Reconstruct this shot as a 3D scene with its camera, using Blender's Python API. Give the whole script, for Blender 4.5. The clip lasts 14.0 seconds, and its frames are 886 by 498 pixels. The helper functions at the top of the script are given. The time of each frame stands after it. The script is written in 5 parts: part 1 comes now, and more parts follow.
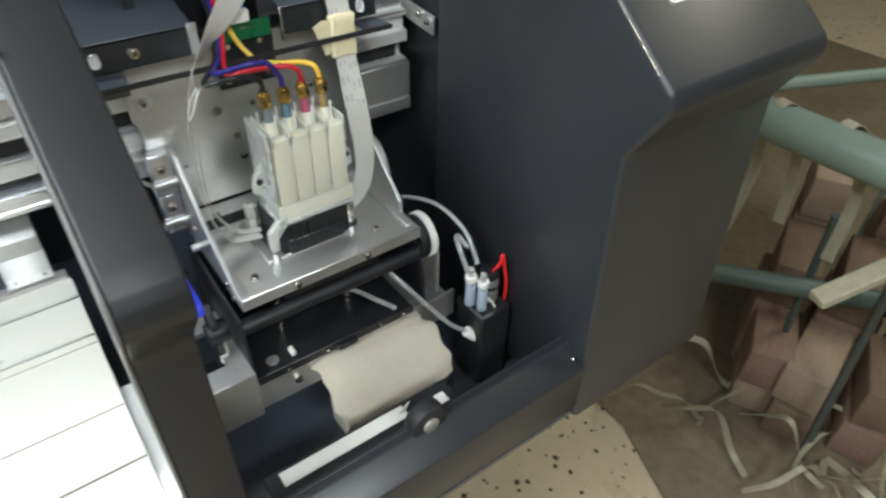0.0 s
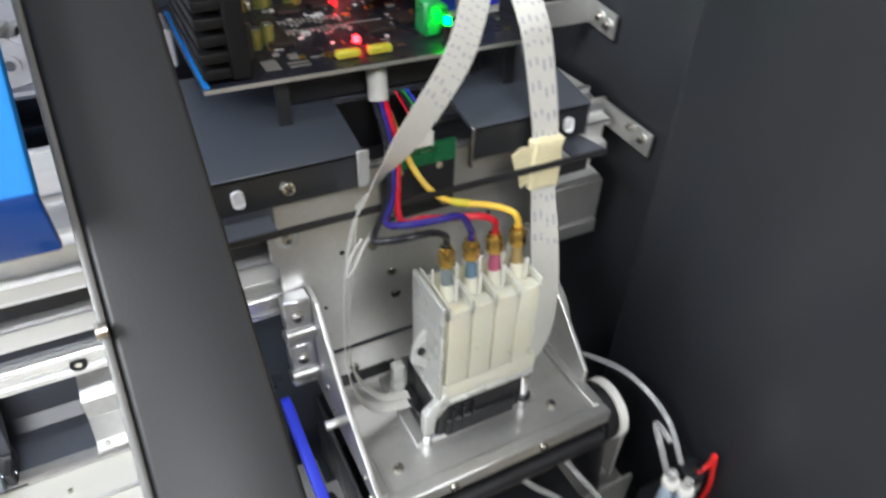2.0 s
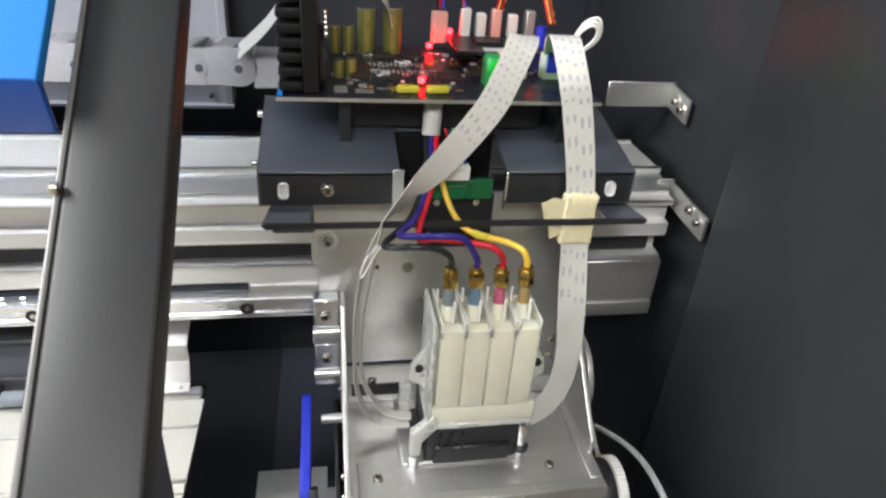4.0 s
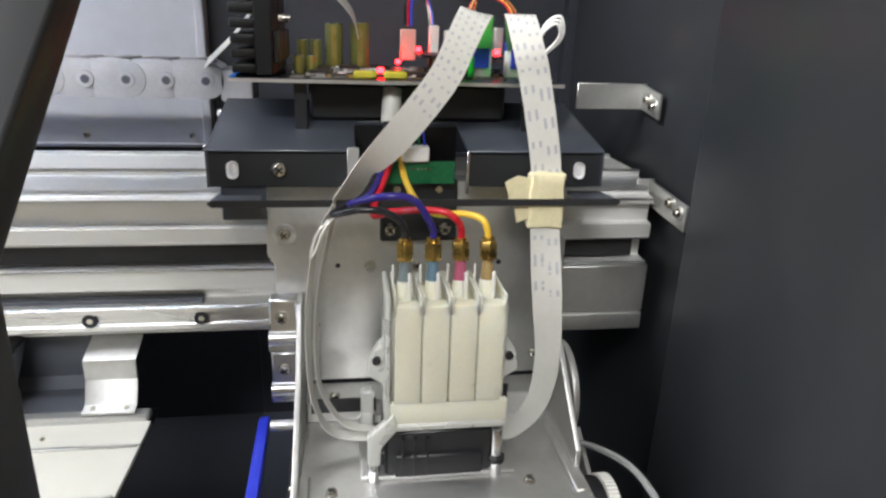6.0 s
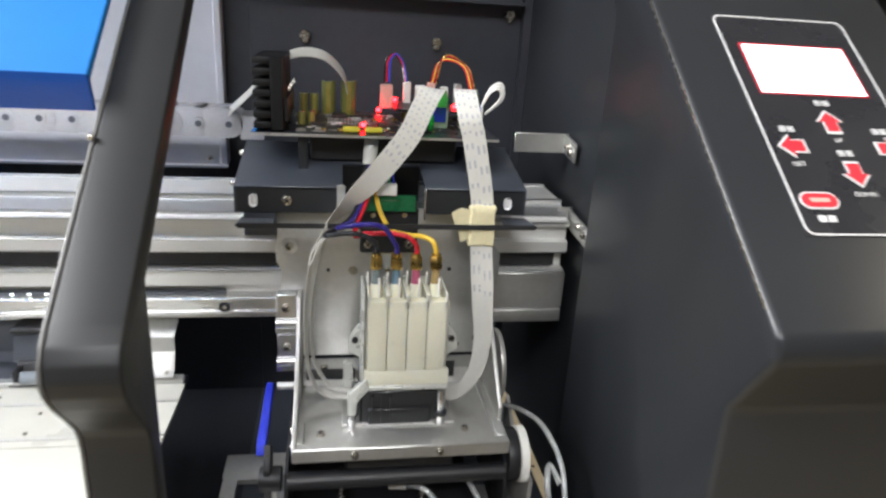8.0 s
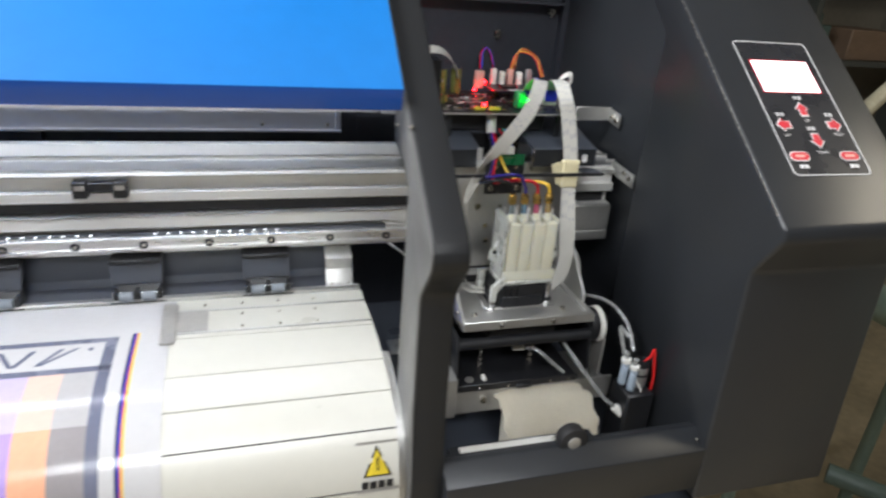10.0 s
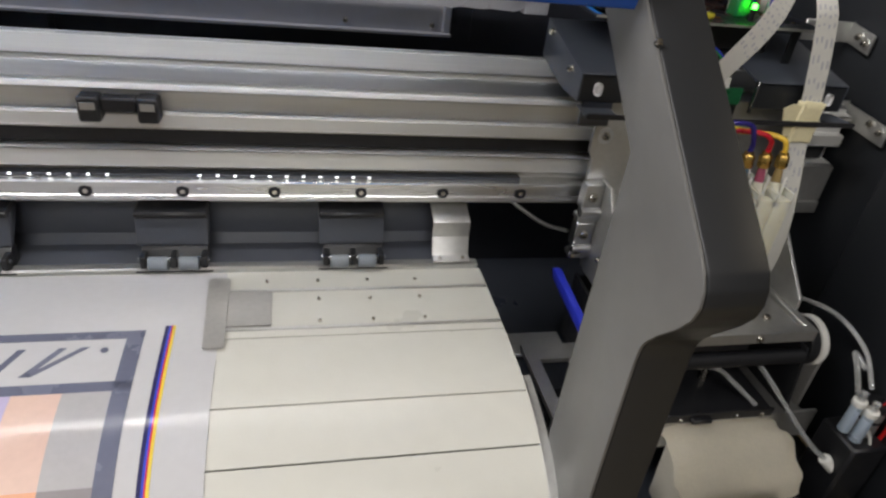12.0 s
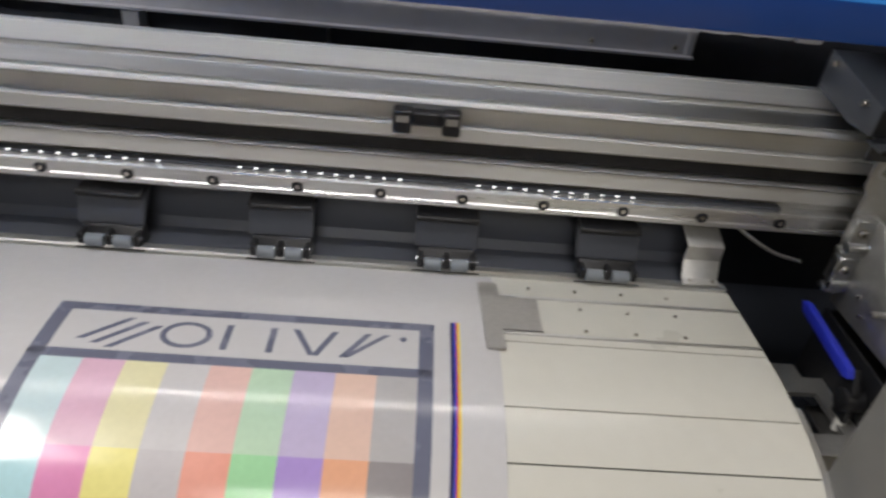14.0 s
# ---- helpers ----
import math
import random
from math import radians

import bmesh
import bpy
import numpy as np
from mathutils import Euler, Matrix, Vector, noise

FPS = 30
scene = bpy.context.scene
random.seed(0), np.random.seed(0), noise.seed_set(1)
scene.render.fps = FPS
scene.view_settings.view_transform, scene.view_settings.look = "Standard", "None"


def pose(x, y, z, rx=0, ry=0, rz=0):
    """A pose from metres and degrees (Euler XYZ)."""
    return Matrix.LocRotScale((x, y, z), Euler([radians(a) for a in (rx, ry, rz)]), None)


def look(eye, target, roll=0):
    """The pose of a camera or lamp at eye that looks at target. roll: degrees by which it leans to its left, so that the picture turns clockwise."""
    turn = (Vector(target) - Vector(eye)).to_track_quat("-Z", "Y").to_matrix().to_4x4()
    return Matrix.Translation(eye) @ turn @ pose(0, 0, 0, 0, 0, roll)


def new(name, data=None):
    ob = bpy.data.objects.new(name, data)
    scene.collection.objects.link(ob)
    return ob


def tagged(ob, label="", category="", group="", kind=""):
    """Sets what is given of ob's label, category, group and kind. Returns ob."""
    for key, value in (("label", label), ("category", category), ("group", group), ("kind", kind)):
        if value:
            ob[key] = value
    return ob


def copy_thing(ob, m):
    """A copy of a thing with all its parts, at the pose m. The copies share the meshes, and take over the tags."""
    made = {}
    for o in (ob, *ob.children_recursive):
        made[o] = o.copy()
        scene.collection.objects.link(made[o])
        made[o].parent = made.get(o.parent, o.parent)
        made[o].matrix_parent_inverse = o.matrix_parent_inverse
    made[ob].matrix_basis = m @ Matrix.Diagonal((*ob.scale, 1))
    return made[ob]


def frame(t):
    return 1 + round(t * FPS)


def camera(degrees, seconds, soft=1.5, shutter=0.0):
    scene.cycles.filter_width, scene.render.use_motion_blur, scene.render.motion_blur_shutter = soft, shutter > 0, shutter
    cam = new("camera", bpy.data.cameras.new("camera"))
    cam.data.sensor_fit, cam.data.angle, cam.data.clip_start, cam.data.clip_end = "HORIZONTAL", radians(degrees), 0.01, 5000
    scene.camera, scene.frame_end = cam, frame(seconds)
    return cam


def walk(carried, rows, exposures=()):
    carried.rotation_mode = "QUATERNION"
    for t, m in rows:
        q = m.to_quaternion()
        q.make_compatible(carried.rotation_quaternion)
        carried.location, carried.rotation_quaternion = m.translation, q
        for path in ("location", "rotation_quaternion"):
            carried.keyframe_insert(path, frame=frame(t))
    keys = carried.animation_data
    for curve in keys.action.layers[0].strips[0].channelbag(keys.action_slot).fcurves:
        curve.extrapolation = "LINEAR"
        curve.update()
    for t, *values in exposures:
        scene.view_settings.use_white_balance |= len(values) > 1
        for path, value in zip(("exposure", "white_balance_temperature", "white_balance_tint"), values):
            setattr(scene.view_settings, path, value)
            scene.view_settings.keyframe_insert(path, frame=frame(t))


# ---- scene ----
cam = camera(68.63, 14.0, soft=2.4, shutter=0.5)
PATH = [
    (0, (0.0360, -0.4377, 1.2537), (0.5040, 0.1761, 0.6179), 1.83),
    (0.5, (0.0464, -0.3746, 1.2543), (0.5598, 0.1765, 0.5965), 4.58),
    (1, (0.0483, -0.3082, 1.2522), (0.4849, 0.3524, 0.6415), 0.33),
    (1.5, (0.0501, -0.3015, 1.2538), (0.4664, 0.3670, 0.6375), -0.13),
    (2, (0.0546, -0.2802, 1.2526), (0.4332, 0.4141, 0.6405), 2.24),
    (2.5, (0.0808, -0.2473, 1.2777), (0.3549, 0.5279, 0.7085), 3.45),
    (3, (0.0962, -0.3107, 1.2807), (0.3027, 0.4936, 0.7234), 5.85),
    (5.5, (0.1336, -0.3514, 1.1583), (0.2741, 0.5754, 0.8099), 1.80),
    (6, (0.1436, -0.3554, 1.1631), (0.2887, 0.5789, 0.8377), 1.96),
    (6.5, (0.1465, -0.3533, 1.1665), (0.2887, 0.5854, 0.8524), 2.13),
    (7, (0.1509, -0.3620, 1.1776), (0.3006, 0.5760, 0.8651), 2.84),
    (9.5, (0.0451, -0.6296, 1.2676), (0.2523, 0.2671, 0.8763), 3.98),
    (10, (-0.0771, -0.6323, 1.2725), (0.2020, 0.2393, 0.8695), 4.66),
    (10.5, (-0.1251, -0.5911, 1.2570), (0.1740, 0.2615, 0.8286), 6.29),
    (11, (-0.1144, -0.4817, 1.2360), (0.1160, 0.3748, 0.7742), 6.01),
    (11.5, (-0.1037, -0.4188, 1.2174), (0.0947, 0.4219, 0.7137), 6.18),
    (12, (-0.1052, -0.4138, 1.2187), (0.1143, 0.4051, 0.6884), 7.40),
    (12.5, (-0.1078, -0.4142, 1.2257), (0.1304, 0.3946, 0.6880), 8.16),
    (13, (-0.1184, -0.4187, 1.2270), (0.0802, 0.4054, 0.6966), 6.95),
    (13.5, (-0.1770, -0.4173, 1.2314), (-0.0455, 0.4158, 0.6942), 5.91),
    (14, (-0.2180, -0.4180, 1.2264), (-0.1624, 0.4196, 0.6829), 6.21),
]
EXPOSURES = [(0.0, 0.55, 6300, 4), (0.5, 0.75, 6350, 5), (1.5, 0.64, 6450, 8), (2.0, 0.68, 6400, 9), (2.5, 0.45, 6400, 9), (3.0, 0.62, 6700, 9), (5.5, 0.68, 6600, 9), (7.0, 0.7, 6600, 10), (9.5, 0.4, 6400, 9), (10.5, 0.15, 6500, 10), (11.5, -0.32, 6800, 11), (12.5, -0.38, 6950, 12), (13.2, -0.38, 6950, 12), (14.0, -0.68, 7050, 12)]
walk(cam, [(t, look(eye, target, roll)) for t, eye, target, roll in PATH], EXPOSURES)

# ---- light: unseen fill lamps added for the workshop, and the machine's own LED strip ----
world = bpy.data.worlds.new("room_light")
scene.world = world
world.use_nodes = True
world.node_tree.nodes["Background"].inputs[0].default_value = (0.75, 0.82, 0.9, 1)
world.node_tree.nodes["Background"].inputs[1].default_value = 0.25


def area_lamp(name, eye, target, sx, sy, watts, color=(1, 1, 1)):
    data = bpy.data.lights.new(name, "AREA")
    data.shape, data.size, data.size_y, data.energy, data.color = "RECTANGLE", sx, sy, watts, color
    ob = new(name, data)
    ob.matrix_world = look(eye, target)
    return ob


# Unseen area lamps, added to brighten the bay, tower wall and floor beyond.
area_lamp("front_fill", (-0.30, -1.95, 2.70), (0.0, 0.0, 1.0), 1.2, 0.45, 27, (0.97, 0.98, 1.0))
area_lamp("side_fill", (-1.5, -0.35, 2.6), (0.3, -0.1, 1.0), 1.2, 0.45, 58, (0.97, 0.98, 1.0))
area_lamp("far_fill", (2.6, -0.6, 2.65), (2.4, -0.3, 0.0), 1.2, 0.12, 19, (1.0, 0.90, 0.72))
# the LED strip under the lid, over the platen
area_lamp("lid_led_strip", (-0.44, -0.045, 1.225), (-0.44, 0.060, 0.94), 0.94, 0.012, 1.3, (0.96, 0.98, 1.0))

# ---- materials ----
def material(name, color, rough=0.5, metal=0.0, vary=0.12, scale=30.0, bump=0.0, bump_scale=300.0, stretch=(1, 1, 1), coat=0.0,
             trans=0.0, subsurf=0.0, spec=0.5, rough_vary=0.1, spots=None):
    m = bpy.data.materials.new(name)
    m.use_nodes = True
    n, l = m.node_tree.nodes, m.node_tree.links
    b = n["Principled BSDF"]
    b.inputs["Roughness"].default_value = rough
    b.inputs["Metallic"].default_value = metal
    b.inputs["Coat Weight"].default_value = coat
    b.inputs["Transmission Weight"].default_value = trans
    b.inputs["Specular IOR Level"].default_value = spec
    if subsurf:
        b.inputs["Subsurface Weight"].default_value = subsurf
        b.inputs["Subsurface Radius"].default_value = (0.01, 0.009, 0.007)
        b.inputs["Subsurface Scale"].default_value = 0.6
    tc = n.new("ShaderNodeTexCoord")
    mp = n.new("ShaderNodeMapping")
    mp.inputs["Scale"].default_value = stretch
    l.new(tc.outputs["Object"], mp.inputs["Vector"])
    n1, n2 = n.new("ShaderNodeTexNoise"), n.new("ShaderNodeTexNoise")
    n1.inputs["Scale"].default_value, n1.inputs["Detail"].default_value = scale, 5
    n2.inputs["Scale"].default_value, n2.inputs["Detail"].default_value = scale * 9, 4
    l.new(mp.outputs[0], n1.inputs["Vector"])
    l.new(mp.outputs[0], n2.inputs["Vector"])
    add = n.new("ShaderNodeMath")
    add.operation = "ADD"
    l.new(n1.outputs["Fac"], add.inputs[0])
    l.new(n2.outputs["Fac"], add.inputs[1])
    rng = n.new("ShaderNodeMapRange")
    rng.inputs["From Min"].default_value, rng.inputs["From Max"].default_value = 0.6, 1.4
    rng.inputs["To Min"].default_value, rng.inputs["To Max"].default_value = 1 - vary, 1 + vary
    l.new(add.outputs[0], rng.inputs["Value"])
    mix = n.new("ShaderNodeMix")
    mix.data_type, mix.blend_type = "RGBA", "MULTIPLY"
    mix.inputs["Factor"].default_value = 1
    mix.inputs["A"].default_value = (*color, 1)
    l.new(rng.outputs[0], mix.inputs["B"])
    out = mix.outputs["Result"]
    if spots:
        v = n.new("ShaderNodeTexVoronoi")
        v.inputs["Scale"].default_value = spots[1]
        l.new(tc.outputs["Object"], v.inputs["Vector"])
        sel = n.new("ShaderNodeTexNoise")
        sel.inputs["Scale"].default_value = spots[1] * 0.7
        l.new(tc.outputs["Object"], sel.inputs["Vector"])
        a = n.new("ShaderNodeMath")
        a.operation = "ADD"
        l.new(v.outputs["Distance"], a.inputs[0])
        l.new(sel.outputs["Fac"], a.inputs[1])
        r = n.new("ShaderNodeMapRange")
        r.inputs["From Min"].default_value, r.inputs["From Max"].default_value = spots[2], spots[2] + 0.06
        r.inputs["To Min"].default_value, r.inputs["To Max"].default_value = 1, 0
        l.new(a.outputs[0], r.inputs["Value"])
        mx = n.new("ShaderNodeMix")
        mx.data_type = "RGBA"
        l.new(r.outputs[0], mx.inputs["Factor"])
        l.new(out, mx.inputs["A"])
        mx.inputs["B"].default_value = (*spots[0], 1)
        out = mx.outputs["Result"]
    l.new(out, b.inputs["Base Color"])
    rr = n.new("ShaderNodeMapRange")
    rr.inputs["From Min"].default_value, rr.inputs["From Max"].default_value = 0.3, 0.7
    rr.inputs["To Min"].default_value, rr.inputs["To Max"].default_value = max(0.02, rough - rough_vary), min(1, rough + rough_vary)
    l.new(n1.outputs["Fac"], rr.inputs["Value"])
    l.new(rr.outputs[0], b.inputs["Roughness"])
    if bump:
        n3 = n.new("ShaderNodeTexNoise")
        n3.inputs["Scale"].default_value, n3.inputs["Detail"].default_value = bump_scale, 3
        l.new(mp.outputs[0], n3.inputs["Vector"])
        bp = n.new("ShaderNodeBump")
        bp.inputs["Strength"].default_value, bp.inputs["Distance"].default_value = bump, 0.0006
        l.new(n3.outputs["Fac"], bp.inputs["Height"])
        l.new(bp.outputs[0], b.inputs["Normal"])
    return m


def glow(name, color, strength):
    m = bpy.data.materials.new(name)
    m.use_nodes = True
    b = m.node_tree.nodes["Principled BSDF"]
    b.inputs["Base Color"].default_value = (*color, 1)
    b.inputs["Emission Color"].default_value = (*color, 1)
    b.inputs["Emission Strength"].default_value = strength
    return m


BLACK = material("black_powder_coat", (0.020, 0.0222, 0.026), 0.36, 0, 0.06, 12, 0.08, 1400, spec=0.5, rough_vary=0.03)
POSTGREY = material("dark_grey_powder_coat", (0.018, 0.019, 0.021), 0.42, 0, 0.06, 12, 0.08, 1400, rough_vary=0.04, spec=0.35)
# Lighter copy of the post's coat: platen light on the cheek, put into colour.
CHEEKLIT = material("lit_post_coat", (0.125, 0.125, 0.123), 0.36, 0, 0.06, 12, 0.08, 1400, rough_vary=0.04)
INNER = material("dark_inner_sheet", (0.026, 0.029, 0.038), 0.5, 0, 0.15, 14, 0.2, 1200)
GREYSHEET = material("grey_back_sheet", (0.50, 0.51, 0.55), 0.45, 0, 0.08, 8, 0.15, 900)
HOOD = material("slate_sheet_metal", (0.055, 0.063, 0.08), 0.30, 0, 0.06, 18, 0.12, 1200, spec=0.8, rough_vary=0.03)
ALU = material("brushed_aluminium", (0.72, 0.73, 0.74), 0.32, 1, 0.10, 20, 0.12, 500, (0.05, 1, 1))
ALUSATIN = material("satin_aluminium", (0.60, 0.60, 0.585), 0.42, 0.85, 0.08, 25, 0.15, 900)
ANODISED = material("anodised_aluminium", (0.82, 0.82, 0.80), 0.42, 0.5, 0.06, 20, 0.1, 500, (0.05, 1, 1))
STEEL = material("polished_steel", (0.70, 0.70, 0.71), 0.18, 1, 0.08, 40, 0.05, 700, (0.1, 1, 1))
SCREW = material("plated_screw_steel", (0.55, 0.52, 0.46), 0.25, 1, 0.2, 300)
RAILSTEEL = material("ground_rail_steel", (0.74, 0.74, 0.73), 0.28, 0.8, 0.06, 30, 0.06, 700, (0.1, 1, 1))
DARKGROOVE = material("dark_slot", (0.012, 0.013, 0.018), 0.6, 0, 0.2, 40)
PLATEN = material("cream_platen_paint", (0.60, 0.59, 0.535), 0.30, 0, 0.03, 9, 0.1, 700, rough_vary=0.03)
PAPER = material("glossy_print_paper", (0.54, 0.535, 0.545), 0.17, 0, 0.03, 20, 0.05, 200)
BLUE = material("blue_lid_paint", (0.004, 0.20, 0.64), 0.60, 0, 0.06, 6, 0.08, 1200)
BLUELIP = material("blue_glossy_lip", (0.012, 0.085, 0.42), 0.16, 0, 0.05, 6, coat=0.3)
NYLON = material("milky_nylon", (0.80, 0.785, 0.65), 0.35, 0, 0.04, 60, 0.05, 600, subsurf=0.7)
NYLONCLEAR = material("frosted_plastic", (0.78, 0.79, 0.75), 0.3, 0, 0.05, 60, trans=0.35)
BLACKPLASTIC = material("black_plastic", (0.013, 0.0135, 0.016), 0.42, 0, 0.12, 60, 0.15, 900)
TISSUE = material("crumpled_tissue", (0.86, 0.81, 0.69), 0.85, 0, 0.05, 50, 0.35, 160)
FFC = material("white_flat_cable", (0.64, 0.63, 0.59), 0.38, 0, 0.05, 40)
CABLEPRINT = material("cable_print", (0.44, 0.44, 0.48), 0.5)
BRASS = material("brass", (0.70, 0.48, 0.15), 0.28, 1, 0.15, 200)
RUBBER = material("rubber", (0.018, 0.018, 0.02), 0.6, 0, 0.2, 80)
TERRAZZO = material("speckled_terrazzo", (0.50, 0.42, 0.29), 0.35, 0, 0.10, 6, spots=((0.06, 0.04, 0.03), 42, 0.64))
SHEET = material("brown_dusty_sheet", (0.15, 0.125, 0.08), 0.5, 0, 0.35, 4, 0.4, 30)
ROOMWALL = material("room_wall_paint", (0.24, 0.22, 0.18), 0.8, 0, 0.1, 3)
ROOMDARK = material("room_ceiling_paint", (0.55, 0.54, 0.52), 0.8, 0, 0.1, 3)


# ---- mesh helpers ----
def place_box(bm, x0, x1, y0, y1, z0, z1, bevel=0.0, segs=1):
    m = Matrix.LocRotScale(((x0 + x1) / 2, (y0 + y1) / 2, (z0 + z1) / 2), None, (x1 - x0, y1 - y0, z1 - z0))
    made = bmesh.ops.create_cube(bm, size=1, matrix=m)
    if bevel:
        edges = {e for v in made["verts"] for e in v.link_edges}
        bmesh.ops.bevel(bm, geom=list(edges), offset=bevel, segments=segs, affect="EDGES", profile=0.5)
    return bm


def box(x0, x1, y0, y1, z0, z1, bevel=0.0, segs=1):
    return place_box(bmesh.new(), x0, x1, y0, y1, z0, z1, bevel, segs)


def prism(profile, x0, x1, bevel=0.0, axis="x", segs=2):
    """A closed outline in (y, z), swept from x0 to x1 (axis y: outline in (x, z); axis z: outline in (x, y))."""
    bm = bmesh.new()
    put = {"x": lambda a, b, c: (c, a, b), "y": lambda a, b, c: (a, c, b), "z": lambda a, b, c: (a, b, c)}[axis]
    lo = [bm.verts.new(put(a, b, x0)) for a, b in profile]
    hi = [bm.verts.new(put(a, b, x1)) for a, b in profile]
    n = len(profile)
    bm.faces.new(lo)
    bm.faces.new(hi[::-1])
    for i in range(n):
        bm.faces.new((lo[i], hi[i], hi[(i + 1) % n], lo[(i + 1) % n]))
    bmesh.ops.recalc_face_normals(bm, faces=bm.faces)
    if bevel:
        bmesh.ops.bevel(bm, geom=list(bm.edges), offset=bevel, segments=segs, affect="EDGES", profile=0.5)
    return bm


def place_rod(bm, p, q, r, r2=None, n=16, bevel=0.0):
    p, q = Vector(p), Vector(q)
    m = Matrix.Translation((p + q) / 2) @ (q - p).to_track_quat("Z", "Y").to_matrix().to_4x4()
    made = bmesh.ops.create_cone(bm, cap_ends=True, segments=n, radius1=r, radius2=r if r2 is None else r2, depth=(q - p).length, matrix=m)
    if bevel:
        caps = [f for f in {f for v in made["verts"] for f in v.link_faces} if len(f.verts) == n]
        bmesh.ops.bevel(bm, geom=list({e for f in caps for e in f.edges}), offset=bevel, segments=2, affect="EDGES", profile=0.5)
    return bm


def rod(p, q, r, r2=None, n=16, bevel=0.0):
    return place_rod(bmesh.new(), p, q, r, r2, n, bevel)


def smooth_path(points, steps=10):
    """Catmull-Rom points through the given ones."""
    pts = [Vector(p) for p in points]
    pts = [2 * pts[0] - pts[1], *pts, 2 * pts[-1] - pts[-2]]
    out = []
    for i in range(1, len(pts) - 2):
        a, b, c, d = pts[i - 1 : i + 3]
        for k in range(steps):
            t = k / steps
            out.append(0.5 * (2 * b + (c - a) * t + (2 * a - 5 * b + 4 * c - d) * t**2 + (3 * b - a - 3 * c + d) * t**3))
    return [*out, pts[-2]]


def place_tube(bm, points, r, n=10, steps=8):
    path = smooth_path(points, steps)
    side, rings = None, []
    for i, p in enumerate(path):
        way = (path[min(i + 1, len(path) - 1)] - path[max(i - 1, 0)]).normalized()
        side = (way.orthogonal() if side is None else side - way * side.dot(way)).normalized()
        up = way.cross(side)
        rings.append([bm.verts.new(p + r * (math.cos(6.2832 * k / n) * side + math.sin(6.2832 * k / n) * up)) for k in range(n)])
    for a, b in zip(rings, rings[1:]):
        for k in range(n):
            bm.faces.new((a[k], a[(k + 1) % n], b[(k + 1) % n], b[k]))
    bm.faces.new(rings[0][::-1])
    bm.faces.new(rings[-1])
    return bm


def tube(points, r, n=10, steps=8):
    return place_tube(bmesh.new(), points, r, n, steps)


def strip(points, sides, width, thick=0.0005, steps=10, off=0.0, span=(0, 1), half=(-0.5, 0.5)):
    """A flat cable: a ribbon through points whose width lies along sides. span and half cut out a stripe of it, off lifts it."""
    path, ways = smooth_path(points, steps), smooth_path(sides, steps)
    bm, rows = bmesh.new(), []
    last = len(path) - 1
    for i, (p, s) in enumerate(zip(path, ways)):
        if not span[0] <= i / last <= span[1]:
            continue
        way = (path[min(i + 1, last)] - path[max(i - 1, 0)]).normalized()
        s = (s - way * s.dot(way)).normalized()
        nrm = s.cross(way)
        rows.append([bm.verts.new(p + s * width * u + nrm * v) for u, v in
                     ((half[0], off), (half[1], off), (half[1], off + thick), (half[0], off + thick))])
    for a, b in zip(rows, rows[1:]):
        for k in range(4):
            bm.faces.new((a[k], a[(k + 1) % 4], b[(k + 1) % 4], b[k]))
    if len(rows) > 1:
        bm.faces.new(rows[0][::-1])
        bm.faces.new(rows[-1])
    bmesh.ops.recalc_face_normals(bm, faces=bm.faces)
    return bm


def mesh_object(name, bm, mat, smooth=False):
    me = bpy.data.meshes.new(name)
    bm.to_mesh(me)
    bm.free()
    me.materials.append(mat)
    if smooth:
        me.shade_smooth()
        me.set_sharp_from_angle(angle=radians(38))
    return new(name, me)


def part(name, bm, mat, parent, label="", smooth=True):
    ob = mesh_object(name, bm, mat, smooth)
    ob.parent = parent
    if label:
        ob["label"] = label
    return ob


def thing(name, label, category, group="", kind=""):
    return tagged(new(name), label, category, group, kind)


def solid(name, bm, mat, label, category, group="", kind="", smooth=True):
    return tagged(mesh_object(name, bm, mat, smooth), label, category, group, kind)


def screw(parent, p, way, r=0.003, h=0.002, name="screw"):
    """A domed cross-head screw at p, whose head faces along way."""
    p, way = Vector(p), Vector(way).normalized()
    bm = rod(p - way * 0.001, p + way * h, r, r * 0.72, 14, 0.0004)
    ob = part(name, bm, SCREW, parent)
    side = way.orthogonal().normalized()
    up = way.cross(side)
    bm = bmesh.new()
    for a, b in ((side, up), (up, side)):
        verts = [bm.verts.new(p + way * (h + 0.0003) + a * i * r * 0.5 + b * j * r * 0.11) for i, j in ((-1, -1), (1, -1), (1, 1), (-1, 1))]
        bm.faces.new(verts)
        ext = [bm.verts.new(v.co - way * 0.0008) for v in verts]
        for k in range(4):
            bm.faces.new((verts[k], verts[(k + 1) % 4], ext[(k + 1) % 4], ext[k]))
    part("cross_slot", bm, DARKGROOVE, ob, smooth=False)
    return ob

# ---- room ----
solid("floor", box(-2.5, 4.5, -2.6, 3.2, -0.1, 0.0), TERRAZZO, "cream terrazzo floor with dark stone chips", "floor", kind="structure", smooth=False)
solid("wall_north", box(-2.5, 4.5, 3.2, 3.3, 0.0, 2.9), ROOMWALL, "dull beige painted workshop wall", "wall", kind="structure", smooth=False)
solid("wall_south", box(-2.5, 4.5, -2.7, -2.6, 0.0, 2.9), ROOMWALL, "dull beige painted workshop wall", "wall", kind="structure", smooth=False)
solid("wall_west", box(-2.6, -2.5, -2.7, 3.3, 0.0, 2.9), ROOMWALL, "dull beige painted workshop wall", "wall", kind="structure", smooth=False)
solid("wall_east", box(4.5, 4.6, -2.7, 3.3, 0.0, 2.9), ROOMWALL, "dull beige painted workshop wall", "wall", kind="structure", smooth=False)
